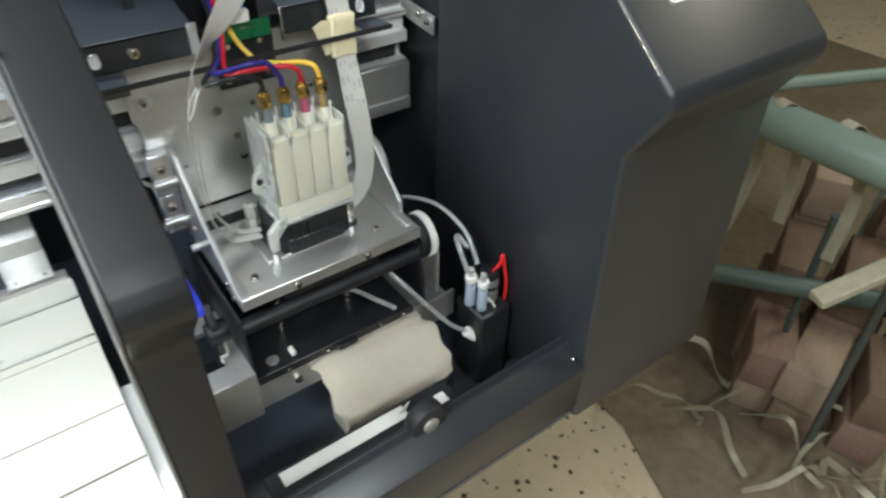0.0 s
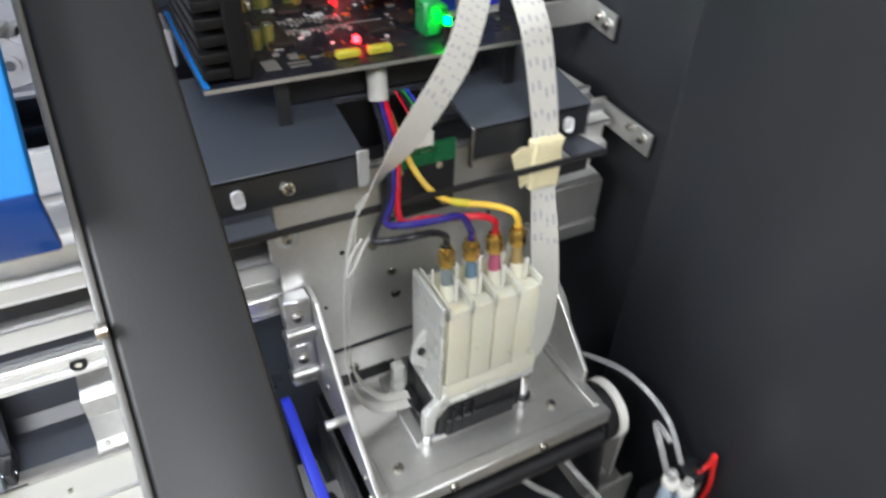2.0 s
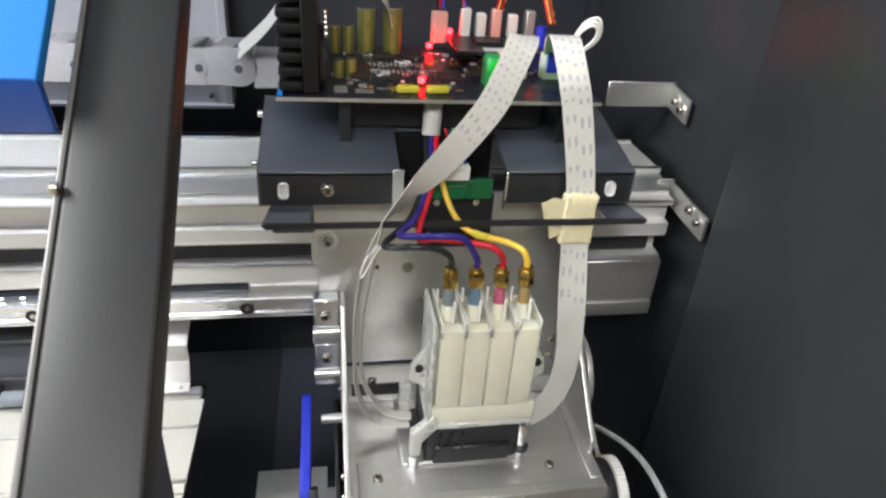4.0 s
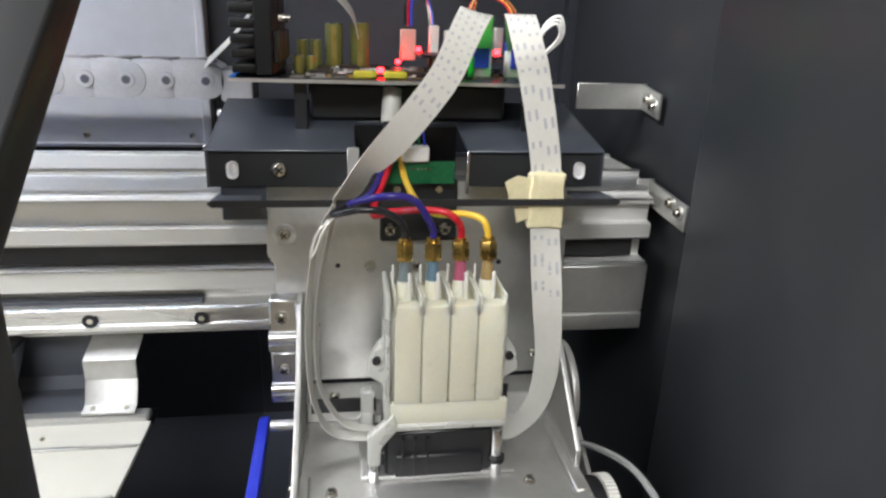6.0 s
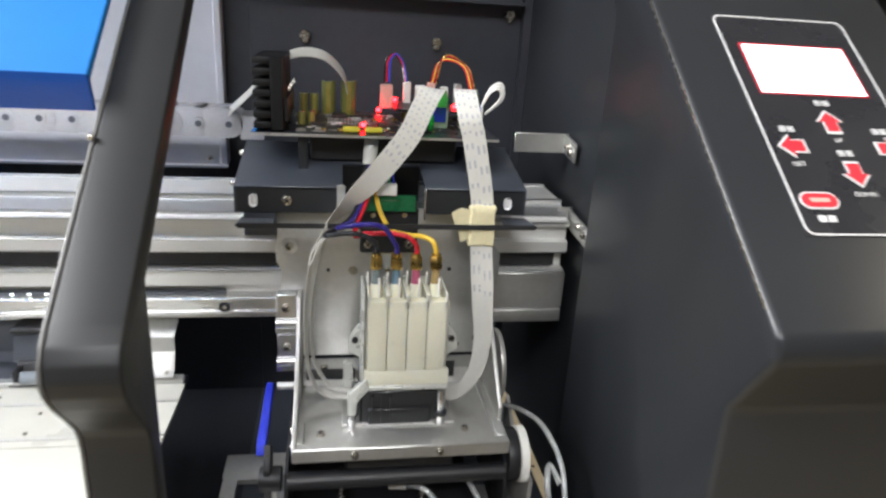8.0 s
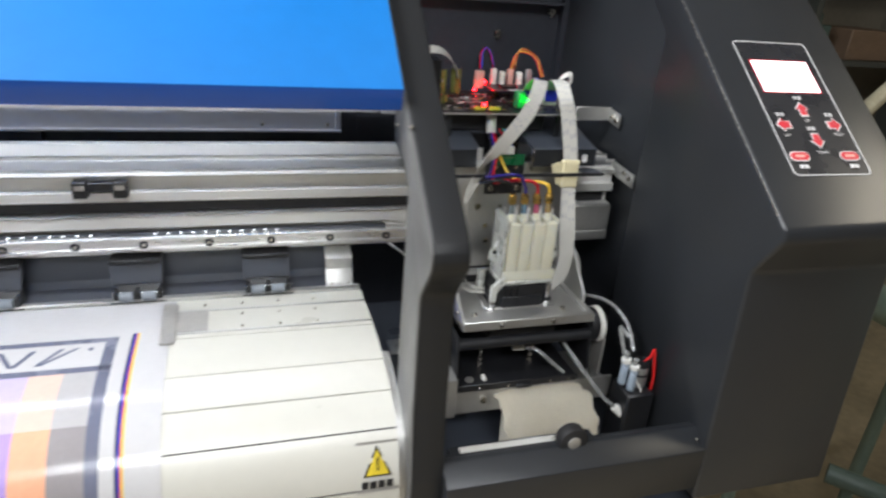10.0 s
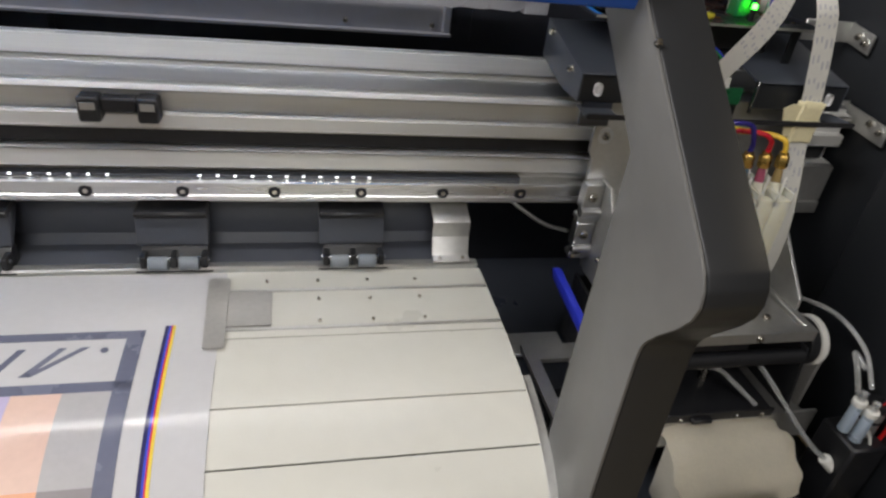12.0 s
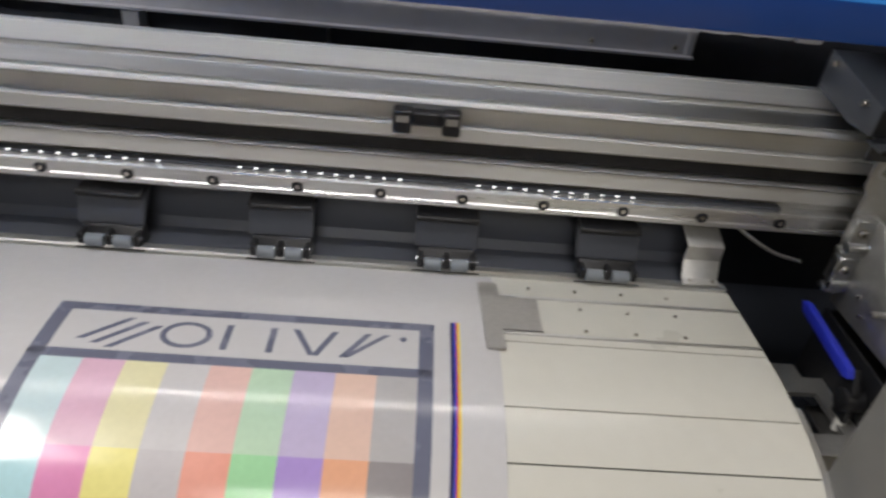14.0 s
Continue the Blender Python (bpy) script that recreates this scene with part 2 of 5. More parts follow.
solid("ceiling", box(-2.5, 4.5, -2.6, 3.2, 2.9, 3.0), ROOMDARK, "plain off-white workshop ceiling", "ceiling", kind="structure", smooth=False)

# ---- printer: side tower with its control panel ----
SLOPE = (1.226 - 1.103) / (-0.107 + 0.26)


def slope_z(y):
    return 1.103 + SLOPE * (y + 0.26)


TOWER = [(-0.26, 1.103), (-0.262, 1.092), (-0.239, 1.055), (-0.247, 0.874), (-0.250, 0.815), (0.30, 0.815), (0.30, 1.40), (0.11, 1.40)]


FRONT = TOWER[:4] + [(-0.250, 0.815), (-0.050, 0.815), (-0.050, 1.225), (0.085, 1.345), (0.11, 1.40)]
REAR = [(-0.054, 0.8155), (0.30, 0.8155), (0.30, 1.3985), (0.11, 1.3985), (-0.054, slope_z(-0.054) - 0.0015)]
tower = thing("printer_side_tower", "black powder-coated sheet-metal side tower with sloped control panel", "printer tower")
part("front_shell", prism(FRONT, 0.3190, 0.4740, 0.004, segs=3), BLACK, tower)
part("rear_shell", prism(REAR, 0.3360, 0.4730, 0.002, segs=2), BLACK, tower)

# ---- printer: the slim frame between platen and carriage bay ----
# front edge of the post: the slope, a rounded nose, the undercut and the shin
NOSE = [(-0.2380, 1.1022), (-0.2440, 1.0965), (-0.2475, 1.0905), (-0.2487, 1.0840), (-0.2470, 1.0770), (-0.2420, 1.0690), (-0.2320, 1.0570), (-0.2262, 1.0490), (-0.2240, 1.0440), (-0.2232, 1.0360), (-0.2260, 0.94), (-0.2340, 0.874), (-0.2340, 0.80)]
POST = NOSE + [(-0.208, 0.80), (-0.210, 1.040), (-0.209, 1.108), (0.118, 1.372), (0.102, 1.3735)]
CHEEK = NOSE + [(-0.170, 0.80), (-0.1725, 1.112), (0.140, 1.373), (0.102, 1.3735)]
post = thing("frame_post", "bent dark grey sheet-metal frame post beside the platen", "frame post")
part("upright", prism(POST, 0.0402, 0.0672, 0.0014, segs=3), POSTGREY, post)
part("cheek", prism(CHEEK, 0.0383, 0.0401, 0.0007), CHEEKLIT, post, "side cheek facing the platen, its light painted in as lighter grey")
part("cheek_screw", rod((0.0401, -0.1690, 1.1590), (0.0380, -0.1690, 1.1590), 0.0016, n=12), SCREW, post)

# sill under the bay
sill = thing("bay_sill", "black sheet-metal sill rail below the open bay", "sill")
part("channel", prism([(-0.247, 0.828), (-0.247, 0.874), (-0.228, 0.8865), (-0.222, 0.8865), (-0.222, 0.876), (-0.236, 0.868), (-0.236, 0.828)], 0.067, 0.3195, 0.001), BLACK, sill)
solid("bay_floor", box(0.060, 0.335, -0.235, 0.21, 0.795, 0.80), HOOD, "dark grey sheet-metal floor of the carriage bay", "bay floor", smooth=False)
bay_back = thing("bay_back", "black sheet-metal back of the carriage bay with plated screws", "back panel")
part("sheet", box(0.0607, 0.3365, 0.2100, 0.2140, 0.80, 1.42), INNER, bay_back, smooth=False)
part("corner_flange", box(0.3280, 0.3362, 0.1980, 0.2100, 0.80, 1.38), INNER, bay_back, smooth=False)
part("top_flange", box(0.0607, 0.3280, 0.1900, 0.2100, 1.2320, 1.2350), INNER, bay_back, smooth=False)
for x, z in ((0.113, 1.189), (0.242, 1.189), (0.315, 1.219)):
    part("keyhole_screw", rod((x, 0.2110, z), (x, 0.2040, z), 0.0030, n=12), SCREW, bay_back)
    part("screw_washer", rod((x, 0.2070, z + 0.004), (x, 0.2020, z + 0.004), 0.0052, 0.0042, 14), SCREW, bay_back)
solid("bay_roof", box(0.060, 0.3365, 0.10, 0.21, 1.36, 1.364), INNER, "black sheet-metal roof of the carriage bay", "roof panel", smooth=False)
back_panel = thing("back_panel", "dark inner back panel of the printer behind the beam", "back panel")
part("sheet", box(-1.6, 0.0605, 0.2100, 0.2140, 0.80, 1.42), INNER, back_panel, smooth=False)
part("lower_fold", box(-1.6, 0.0605, 0.1900, 0.2100, 1.0400, 1.0430), INNER, back_panel, smooth=False)
for k in range(8):
    part("stiffener", box(-0.32 - 0.17 * k, -0.305 - 0.17 * k, 0.1920, 0.2100, 0.99, 1.062), GREYSHEET if k % 2 else INNER, back_panel, smooth=False)
tray_sheet = thing("cable_tray", "pale grey sheet-metal backing behind the drag chain", "backing sheet")
part("sheet", box(-1.6, 0.0300, 0.1960, 0.2050, 1.0660, 1.3300), GREYSHEET, tray_sheet, smooth=False)
part("side_fold", box(0.0300, 0.0370, 0.1930, 0.2095, 1.0660, 1.3300, 0.001), GREYSHEET, tray_sheet)
part("bottom_fold", box(-1.6, 0.0370, 0.1880, 0.1960, 1.0640, 1.0662), GREYSHEET, tray_sheet, smooth=False)
screw(tray_sheet, (0.020, 0.1960, 1.0720), (0, -1, 0), 0.0030, 0.0020)
screw(tray_sheet, (-0.060, 0.1960, 1.0720), (0, -1, 0), 0.0030, 0.0020)
solid("machine_floor", box(-1.6, 0.0600, -0.20, 0.21, 0.780, 0.800), INNER, "dark sheet-metal floor inside the printer", "machine floor", smooth=False)
solid("front_apron", box(-1.6, 0.0600, -0.195, -0.190, 0.50, 0.88), INNER, "dark sheet-metal apron under the platen", "apron", smooth=False)

# ---- stand under the machine ----
stand = thing("printer_stand", "black steel stand with splayed feet under the printer", "stand")
part("cross_beam", box(-1.45, 0.26, 0.02, 0.10, 0.700, 0.7795, 0.006), BLACK, stand)
for x in (-1.40, 0.20):
    part("leg", box(x - 0.03, x + 0.03, 0.02, 0.10, 0.06, 0.700, 0.006), BLACK, stand)
    part("foot", box(x - 0.035, x + 0.035, -0.22, 0.34, 0.025, 0.060, 0.008), BLACK, stand)
    part("deck", box(x - 0.05, x + 0.05, -0.15, 0.20, 0.7795, 0.7945, 0.002), BLACK, stand)
    for y in (-0.20, 0.32):
        part("caster", rod((x - 0.012, y, 0.025), (x + 0.012, y, 0.025), 0.025, n=20, bevel=0.003), RUBBER, stand)
left_end = thing("end_cover", "black sheet-metal cover closing the printer's far end", "end cover")
part("shell", prism([(-0.246, 1.097), (-0.225, 1.046), (-0.236, 0.80), (0.25, 0.80), (0.25, 1.375), (0.110, 1.375)], -1.75, -1.602, 0.004), BLACK, left_end)

# ---- beam, rail ----
BEAM = [(0.080, 0.985), (0.080, 1.0805), (0.078, 1.0805), (0.078, 1.079), (0.031, 1.079), (0.031, 1.0800), (0.029, 1.0800), (0.029, 1.0760), (0.022, 1.0738), (0.013, 1.0715), (0.012, 1.0690), (0.004, 1.068), (0.004, 1.065), (0.010, 1.064),
        (0.010, 1.053), (0.004, 1.052), (0.004, 1.0435), (0.016, 1.0425), (0.016, 1.0285), (0.004, 1.0275), (0.004, 1.016), (0.013, 1.015), (0.013, 0.985)]
beam = thing("guide_beam", "extruded aluminium beam with grooves that carries the rail", "beam")
part("extrusion", prism(BEAM, -1.6, 0.328), ANODISED, beam, smooth=False)
# Thin bright strips added to draw the highlights along the beam's lips.
for y0, y1, z0, z1 in ((0.0286, 0.0312, 1.0795, 1.0806), (0.0776, 0.0802, 1.0800, 1.0811), (0.0034, 0.0050, 1.0672, 1.0684), (0.0034, 0.0050, 1.0428, 1.0438), (0.0034, 0.0050, 1.0268, 1.0278)):
    part("edge_highlight", box(-1.6, 0.3275, y0, y1, z0, z1), ALU, beam, "bright strip drawing the highlight along the edge", False)
part("bare_chamfer", prism([(0.0284, 1.0762), (0.0284, 1.0768), (0.0120, 1.0722), (0.0120, 1.0708)], -1.6, 0.3272), ALU, beam, "bare satin chamfer", False)
part("drive_belt", box(-1.6, 0.32, 0.010, 0.0155, 1.0300, 1.0412), RUBBER, beam, "black toothed belt in its slot", smooth=False)
rail = thing("linear_rail", "polished steel linear rail with counterbored screw holes", "rail")
part("rail_bar", prism([(0.0, 0.9925), (0.013, 0.9925), (0.013, 1.0075), (0.0, 1.0075), (-0.001, 1.0065), (-0.001, 1.0035), (0.0005, 1.0025), (0.0005, 0.9975), (-0.001, 0.9965), (-0.001, 0.9935)], -1.6, 0.262), RAILSTEEL, rail, smooth=False)
for k in range(-22, 5):
    hole = part("screw_hole", rod((0.06 * k, 0.002, 1.0), (0.06 * k, -0.0012, 1.0), 0.0041, n=20), DARKGROOVE, rail)
    part("socket_screw", rod((0.06 * k, 0.002, 1.0), (0.06 * k, -0.0014, 1.0), 0.0017, n=12), SCREW, hole)
end_block = thing("rail_end_block", "flat aluminium block closing the end of the rail", "end block")
part("block", box(0.2640, 0.3275, -0.0010, 0.0128, 0.9962, 1.0272, 0.0008), ALUSATIN, end_block)
part("lower_lip", prism([(-0.0030, 0.9955), (-0.0010, 0.9961), (0.0128, 0.9961), (0.0128, 0.9850), (-0.0030, 0.9850)], 0.2640, 0.3265, 0.0005), ALUSATIN, end_block)

# ---- platen ----
CURVE = smooth_path([(0, 0.04, 0.945), (0, -0.02, 0.945), (0, -0.06, 0.945), (0, -0.095, 0.9448), (0, -0.125, 0.9430), (0, -0.150, 0.9395), (0, -0.172, 0.9330),
                     (0, -0.192, 0.9230), (0, -0.208, 0.9090), (0, -0.219, 0.8920), (0, -0.226, 0.8700), (0, -0.229, 0.8400), (0, -0.230, 0.80), (0, -0.230, 0.70)], 8)


def curve_between(y0, y1, z_low=None):
    """Points of the platen's outline from y0 down to y1 (or, below its bend, to the height z_low)."""
    def at_y(y):
        for a, b in zip(CURVE, CURVE[1:]):
            if b.y <= y <= a.y:
                return a.lerp(b, (a.y - y) / max(1e-9, a.y - b.y))
        return CURVE[-1].copy()
    first = at_y(y0)
    if z_low is None:
        last = at_y(y1)
    else:
        i = next(i for i in range(len(CURVE)) if CURVE[i].z < z_low)
        last = CURVE[i - 1].lerp(CURVE[i], (CURVE[i - 1].z - z_low) / (CURVE[i - 1].z - CURVE[i].z))
    inner = [p for p in CURVE if p.y < first.y - 1e-5 and p.z <= first.z + 1e-6 and (p.y > last.y + 1e-5 if z_low is None else p.z > last.z + 1e-5)]
    return [first, *inner, last]


def sheet_on_platen(x0, x1, y0, y1, lift, thick, z_low=None):
    """A sheet that follows the platen between y0 and y1, lift above it."""
    path = curve_between(y0, y1, z_low)
    bm, rows = bmesh.new(), []
    for i, p in enumerate(path):
        way = (path[min(i + 1, len(path) - 1)] - path[max(i - 1, 0)]).normalized()
        nrm = Vector((0, -way.z, way.y))
        nrm = -nrm if nrm.z < 0 or (abs(nrm.z) < 0.05 and nrm.y > 0) else nrm
        a, b = p + nrm * (lift - thick), p + nrm * lift
        rows.append([bm.verts.new((x, q.y, q.z)) for x, q in ((x0, a), (x1, a), (x1, b), (x0, b))])
    for a, b in zip(rows, rows[1:]):
        for k in range(4):
            bm.faces.new((a[k], a[(k + 1) % 4], b[(k + 1) % 4], b[k]))
    bm.faces.new(rows[0][::-1])
    bm.faces.new(rows[-1])
    bmesh.ops.recalc_face_normals(bm, faces=bm.faces)
    return bm


platen = thing("platen", "cream-painted curved metal platen with seams and small screws", "platen")
part("support", sheet_on_platen(-1.6, 0.0295, 0.0, 0, -0.003, 0.004, 0.72), DARKGROOVE, platen)
SEAMS = [-0.018, -0.0405, -0.0825, -0.0905, -0.1445, -0.1780]
for a, b in zip(SEAMS, SEAMS[1:]):
    part("slat", sheet_on_platen(-1.6, 0.0313, a - 0.0005, b + 0.0005, 0.0, 0.0025), PLATEN, platen)
part("slat", sheet_on_platen(-1.6, 0.0313, -0.1785, 0, 0.0, 0.0025, 0.9122), PLATEN, platen)
part("slat", sheet_on_platen(-1.6, 0.0313, -0.2060, 0, 0.0, 0.0025, 0.868), PLATEN, platen)
part("slat", sheet_on_platen(-1.6, 0.0313, -0.2268, 0, 0.0, 0.0025, 0.720), PLATEN, platen)

part("side_trim", sheet_on_platen(0.0318, 0.0384, -0.1300, 0, -0.0040, 0.0020, 0.720), ALUSATIN, platen)

# ---- lid ----
lid = thing("blue_canopy", "blue-painted printer canopy with a glossy front lip", "printer canopy")
part("top", prism([(-0.155, 1.184), (0.10, slope_z(0.10) - 0.003), (0.10, slope_z(0.10) - 0.006), (-0.152, 1.180)], -1.6, 0.0355, 0.001), BLUE, lid)
part("lip", prism([(-0.155, 1.184), (-0.150, 1.167), (-0.147, 1.167), (-0.151, 1.183)], -1.6, 0.0355, 0.0008), BLUELIP, lid)

# more materials
PCBBLUE = material("navy_circuit_board", (0.010, 0.011, 0.020), 0.35, 0, 0.3, 60, 0.2, 900, spots=((0.14, 0.135, 0.14), 420, 0.58))
SINKBLACK = material("black_anodised_sink", (0.006, 0.006, 0.007), 0.45, 0, 0.2, 60, spec=0.3)
PCBGREEN = material("green_circuit_board", (0.01, 0.13, 0.05), 0.35, 0, 0.3, 60)
TANTAPE = material("cream_masking_tape", (0.72, 0.65, 0.42), 0.6, 0, 0.1, 60, 0.3, 300)
CLEAR = material("clear_hose", (0.80, 0.82, 0.82), 0.15, 0, 0.05, 40, trans=0.75)
WHITEPLASTIC = material("white_plastic", (0.80, 0.79, 0.75), 0.4, 0, 0.04, 60)
REDPLASTIC = material("red_plastic", (0.62, 0.02, 0.02), 0.35, 0, 0.1, 60)
PINKPLASTIC = material("pale_pink_plastic", (0.75, 0.42, 0.36), 0.45, 0, 0.1, 60)
BLUEPLASTIC = material("blue_plastic", (0.03, 0.05, 0.62), 0.4, 0, 0.1, 60)
YELLOW = material("yellow_hose", (0.80, 0.52, 0.06), 0.35, 0, 0.08, 60)
YELLOWPART = material("yellow_component", (0.60, 0.52, 0.05), 0.4, 0, 0.15, 100)
OCHRE = material("dull_ochre_band", (0.26, 0.21, 0.05), 0.3, 0, 0.2, 90)
BROWNIC = material("brown_black_resin", (0.030, 0.022, 0.020), 0.4, 0, 0.15, 90)
OLIVE = material("olive_sleeve", (0.16, 0.17, 0.05), 0.35, 0, 0.2, 90)
GREENPART = material("green_component", (0.02, 0.30, 0.09), 0.35, 0, 0.2, 100)
INKBLACK = material("black_ink_hose", (0.015, 0.016, 0.022), 0.25, 0, 0.1, 60)
INKBLUE = material("violet_blue_ink_hose", (0.030, 0.022, 0.22), 0.25, 0, 0.1, 60)
INKRED = material("red_ink_hose", (0.55, 0.012, 0.03), 0.25, 0, 0.1, 60)
TINTS = [material("ink_neck", c, 0.2, 0, 0.1, 60, trans=0.4) for c in ((0.30, 0.36, 0.38), (0.22, 0.36, 0.48), (0.70, 0.18, 0.30), (0.55, 0.40, 0.18))]
CHAINGREY = material("grey_nylon_chain", (0.36, 0.36, 0.38), 0.5, 0, 0.1, 60, 0.15, 900)
GUIDEGREY = material("grey_steel_sheet", (0.46, 0.45, 0.43), 0.4, 0.6, 0.08, 30, 0.1, 900)
ROLLGREY = material("grey_roller", (0.24, 0.27, 0.30), 0.45, 0, 0.1, 80)
SMOKE = material("smoke_grey_bracket", (0.075, 0.082, 0.10), 0.34, 0, 0.05, 40, 0.08, 1200, rough_vary=0.03)
PANELBLACK = material("panel_film", (0.022, 0.023, 0.028), 0.3, 0, 0.08, 30)
WHITEPRINT = material("white_print", (0.75, 0.75, 0.76), 0.5)
REDPRINT = material("red_print", (0.62, 0.03, 0.05), 0.4)
DARKPRINT = material("slate_print_ink", (0.14, 0.15, 0.21), 0.25, 0, 0.05, 30)
SIGNYELLOW = material("warning_yellow", (0.72, 0.55, 0.04), 0.4)
LEDRED = glow("red_led", (1.0, 0.004, 0.006), 55)
LEDGREEN = glow("green_led", (0.006, 1.0, 0.03), 38)
# Glow for the reflected LED dots on the rail; no lamps sit there.
LEDGLINT = glow("rail_glint", (0.9, 0.95, 1.0), 4.0)
SCREEN = glow("lit_display", (1.0, 0.93, 0.97), 2.2)


def ribbon_text(parent, x, d, size, body):
    """A small word on the control panel, centred at x and d up the slope."""
    cu = bpy.data.curves.new("word", "FONT")
    cu.body, cu.size, cu.align_x, cu.align_y, cu.extrude = body, size, "CENTER", "CENTER", 0.00005
    ob = bpy.data.objects.new("word", cu)
    me = bpy.data.meshes.new_from_object(ob)
    bpy.data.objects.remove(ob)
    me.materials.append(WHITEPRINT)
    out = new("word", me)
    out.matrix_world = on_panel(x, d, 0.0008)
    return out


# ---- control panel on the tower ----
TILT_UP = math.degrees(math.atan(SLOPE))


def on_panel(x, d, lift):
    c, s = math.cos(radians(TILT_UP)), math.sin(radians(TILT_UP))
    return pose(x, -0.26 + d * c - lift * s, 1.103 + d * s + lift * c, TILT_UP)


panel = thing("control_panel", "control panel film with lit display and red arrow keys", "control panel")
panel.matrix_world = on_panel(0.3931, 0.1229, 0.0)


def panel_part(name, bm, mat, parent=panel, label=""):
    return part(name, bm, mat, parent, label, False)


def outline(w, h, r, width, lift):
    """A thin rounded rectangle line, flat on z = lift."""
    bm = bmesh.new()
    ring = []
    for cx, cy, a0 in ((w - r, h - r, 0), (-w + r, h - r, 90), (-w + r, -h + r, 180), (w - r, -h + r, 270)):
        ring += [(cx, cy, radians(a0 + k * 18)) for k in range(6)]
    rows = [[bm.verts.new((cx + q * math.cos(a), cy + q * math.sin(a), z)) for q, z in ((r, lift), (r - width, lift), (r - width, lift - 0.0006), (r, lift - 0.0006))] for cx, cy, a in ring]
    for i, a in enumerate(rows):
        b = rows[(i + 1) % len(rows)]
        for k in range(4):
            bm.faces.new((a[k], b[k], b[(k + 1) % 4], a[(k + 1) % 4]))
    bmesh.ops.recalc_face_normals(bm, faces=bm.faces)
    return bm


def flat(points, lift, thick=0.0004):
    return prism(points, lift - thick, lift, axis="z")


def pill(cx, cy, w, h, n=8):
    r = h / 2
    pts = [(cx + w / 2 - r + r * math.cos(a), cy + r * math.sin(a)) for a in np.linspace(-1.57, 1.57, n)]
    return pts + [(cx - w / 2 + r + r * math.cos(a), cy + r * math.sin(a)) for a in np.linspace(1.57, 4.71, n)]


panel_part("film", flat([(-0.0415, -0.0745), (0.0415, -0.0745), (0.0415, 0.0745), (-0.0415, 0.0745)], 0.0004), PANELBLACK)
panel_part("border_line", outline(0.041, 0.074, 0.005, 0.0009, 0.0007), WHITEPRINT)
panel_part("display", flat([(-0.031, 0.0145), (0.031, 0.0145), (0.031, 0.0505), (-0.031, 0.0505)], 0.0008), SCREEN, label="glowing white display")
panel_part("display_rim", outline(0.032, 0.019, 0.0004, 0.0011, 0.0009), REDPRINT).location.y = 0.0325
ARROW = [(0, 0.0085), (0.0078, 0.0005), (0.0042, 0.0005), (0.0042, -0.0075), (-0.0042, -0.0075), (-0.0042, 0.0005), (-0.0078, 0.0005)]
for cx, cy, turn in ((0.0, -0.0053, 0), (-0.0276, -0.0217, 90), (0.0268, -0.0217, 270), (0.0, -0.0382, 180)):
    c, s = math.cos(radians(turn)), math.sin(radians(turn))
    for name, k, mat, lift in (("key_rim", 1.0, WHITEPRINT, 0.0007), ("arrow_key", 0.80, REDPRINT, 0.0010)):
        panel_part(name, flat([(cx + k * (c * x - s * y), cy + k * (s * x + c * y)) for x, y in ARROW], lift), mat)
for cx in (-0.0271, 0.0262):
    panel_part("key_rim", flat(pill(cx, -0.0547, 0.0205, 0.0098), 0.0007), WHITEPRINT)
    key = panel_part("round_key", flat(pill(cx, -0.0547, 0.0185, 0.0078), 0.0010), REDPRINT)
    panel_part("key_caption", flat([(cx - 0.005, -0.0559), (cx + 0.005, -0.0559), (cx + 0.005, -0.0535), (cx - 0.005, -0.0535)], 0.0012), PINKPLASTIC)
    for k in (-1, 1):
        panel_part("caption_bar", flat([(cx + k * 0.0025 - 0.0020, -0.0667), (cx + k * 0.0025 + 0.0020, -0.0667), (cx + k * 0.0025 + 0.0020, -0.0632), (cx + k * 0.0025 - 0.0020, -0.0632)], 0.0007), WHITEPRINT)
for cx, cy in ((0.0008, 0.0081), (-0.0268, -0.0106), (0.0261, -0.0104), (-0.0004, -0.0256)):
    for k in (-1, 1):
        for j in (-1, 0, 1):
            panel_part("caption_bar", flat([(cx + k * 0.0023 - 0.0018, cy + j * 0.0013 - 0.0004), (cx + k * 0.0023 + 0.0018, cy + j * 0.0013 - 0.0004), (cx + k * 0.0023 + 0.0018, cy + j * 0.0013 + 0.0004), (cx + k * 0.0023 - 0.0018, cy + j * 0.0013 + 0.0004)], 0.0007), WHITEPRINT)
for body, x, d in (("UP", 0.3926, 0.1055), ("LEFT", 0.3644, 0.0897), ("RIGHT", 0.4197, 0.0906), ("DOWN", 0.3925, 0.0719)):
    word = ribbon_text(panel, x, d, 0.0036, body)
    word.parent = panel
    word.matrix_parent_inverse = on_panel(0.3931, 0.1229, 0.0).inverted()

# a thin bright strip along the edge of the tower's slope
part("edge_seam", prism([(-0.248, slope_z(-0.248) - 0.0030), (0.06, slope_z(0.06) - 0.0030), (0.06, slope_z(0.06) - 0.0022), (-0.248, slope_z(-0.248) - 0.0022)], 0.3194, 0.3200), SCREW, tower, "thin bright metal strip along the slope's edge", False)

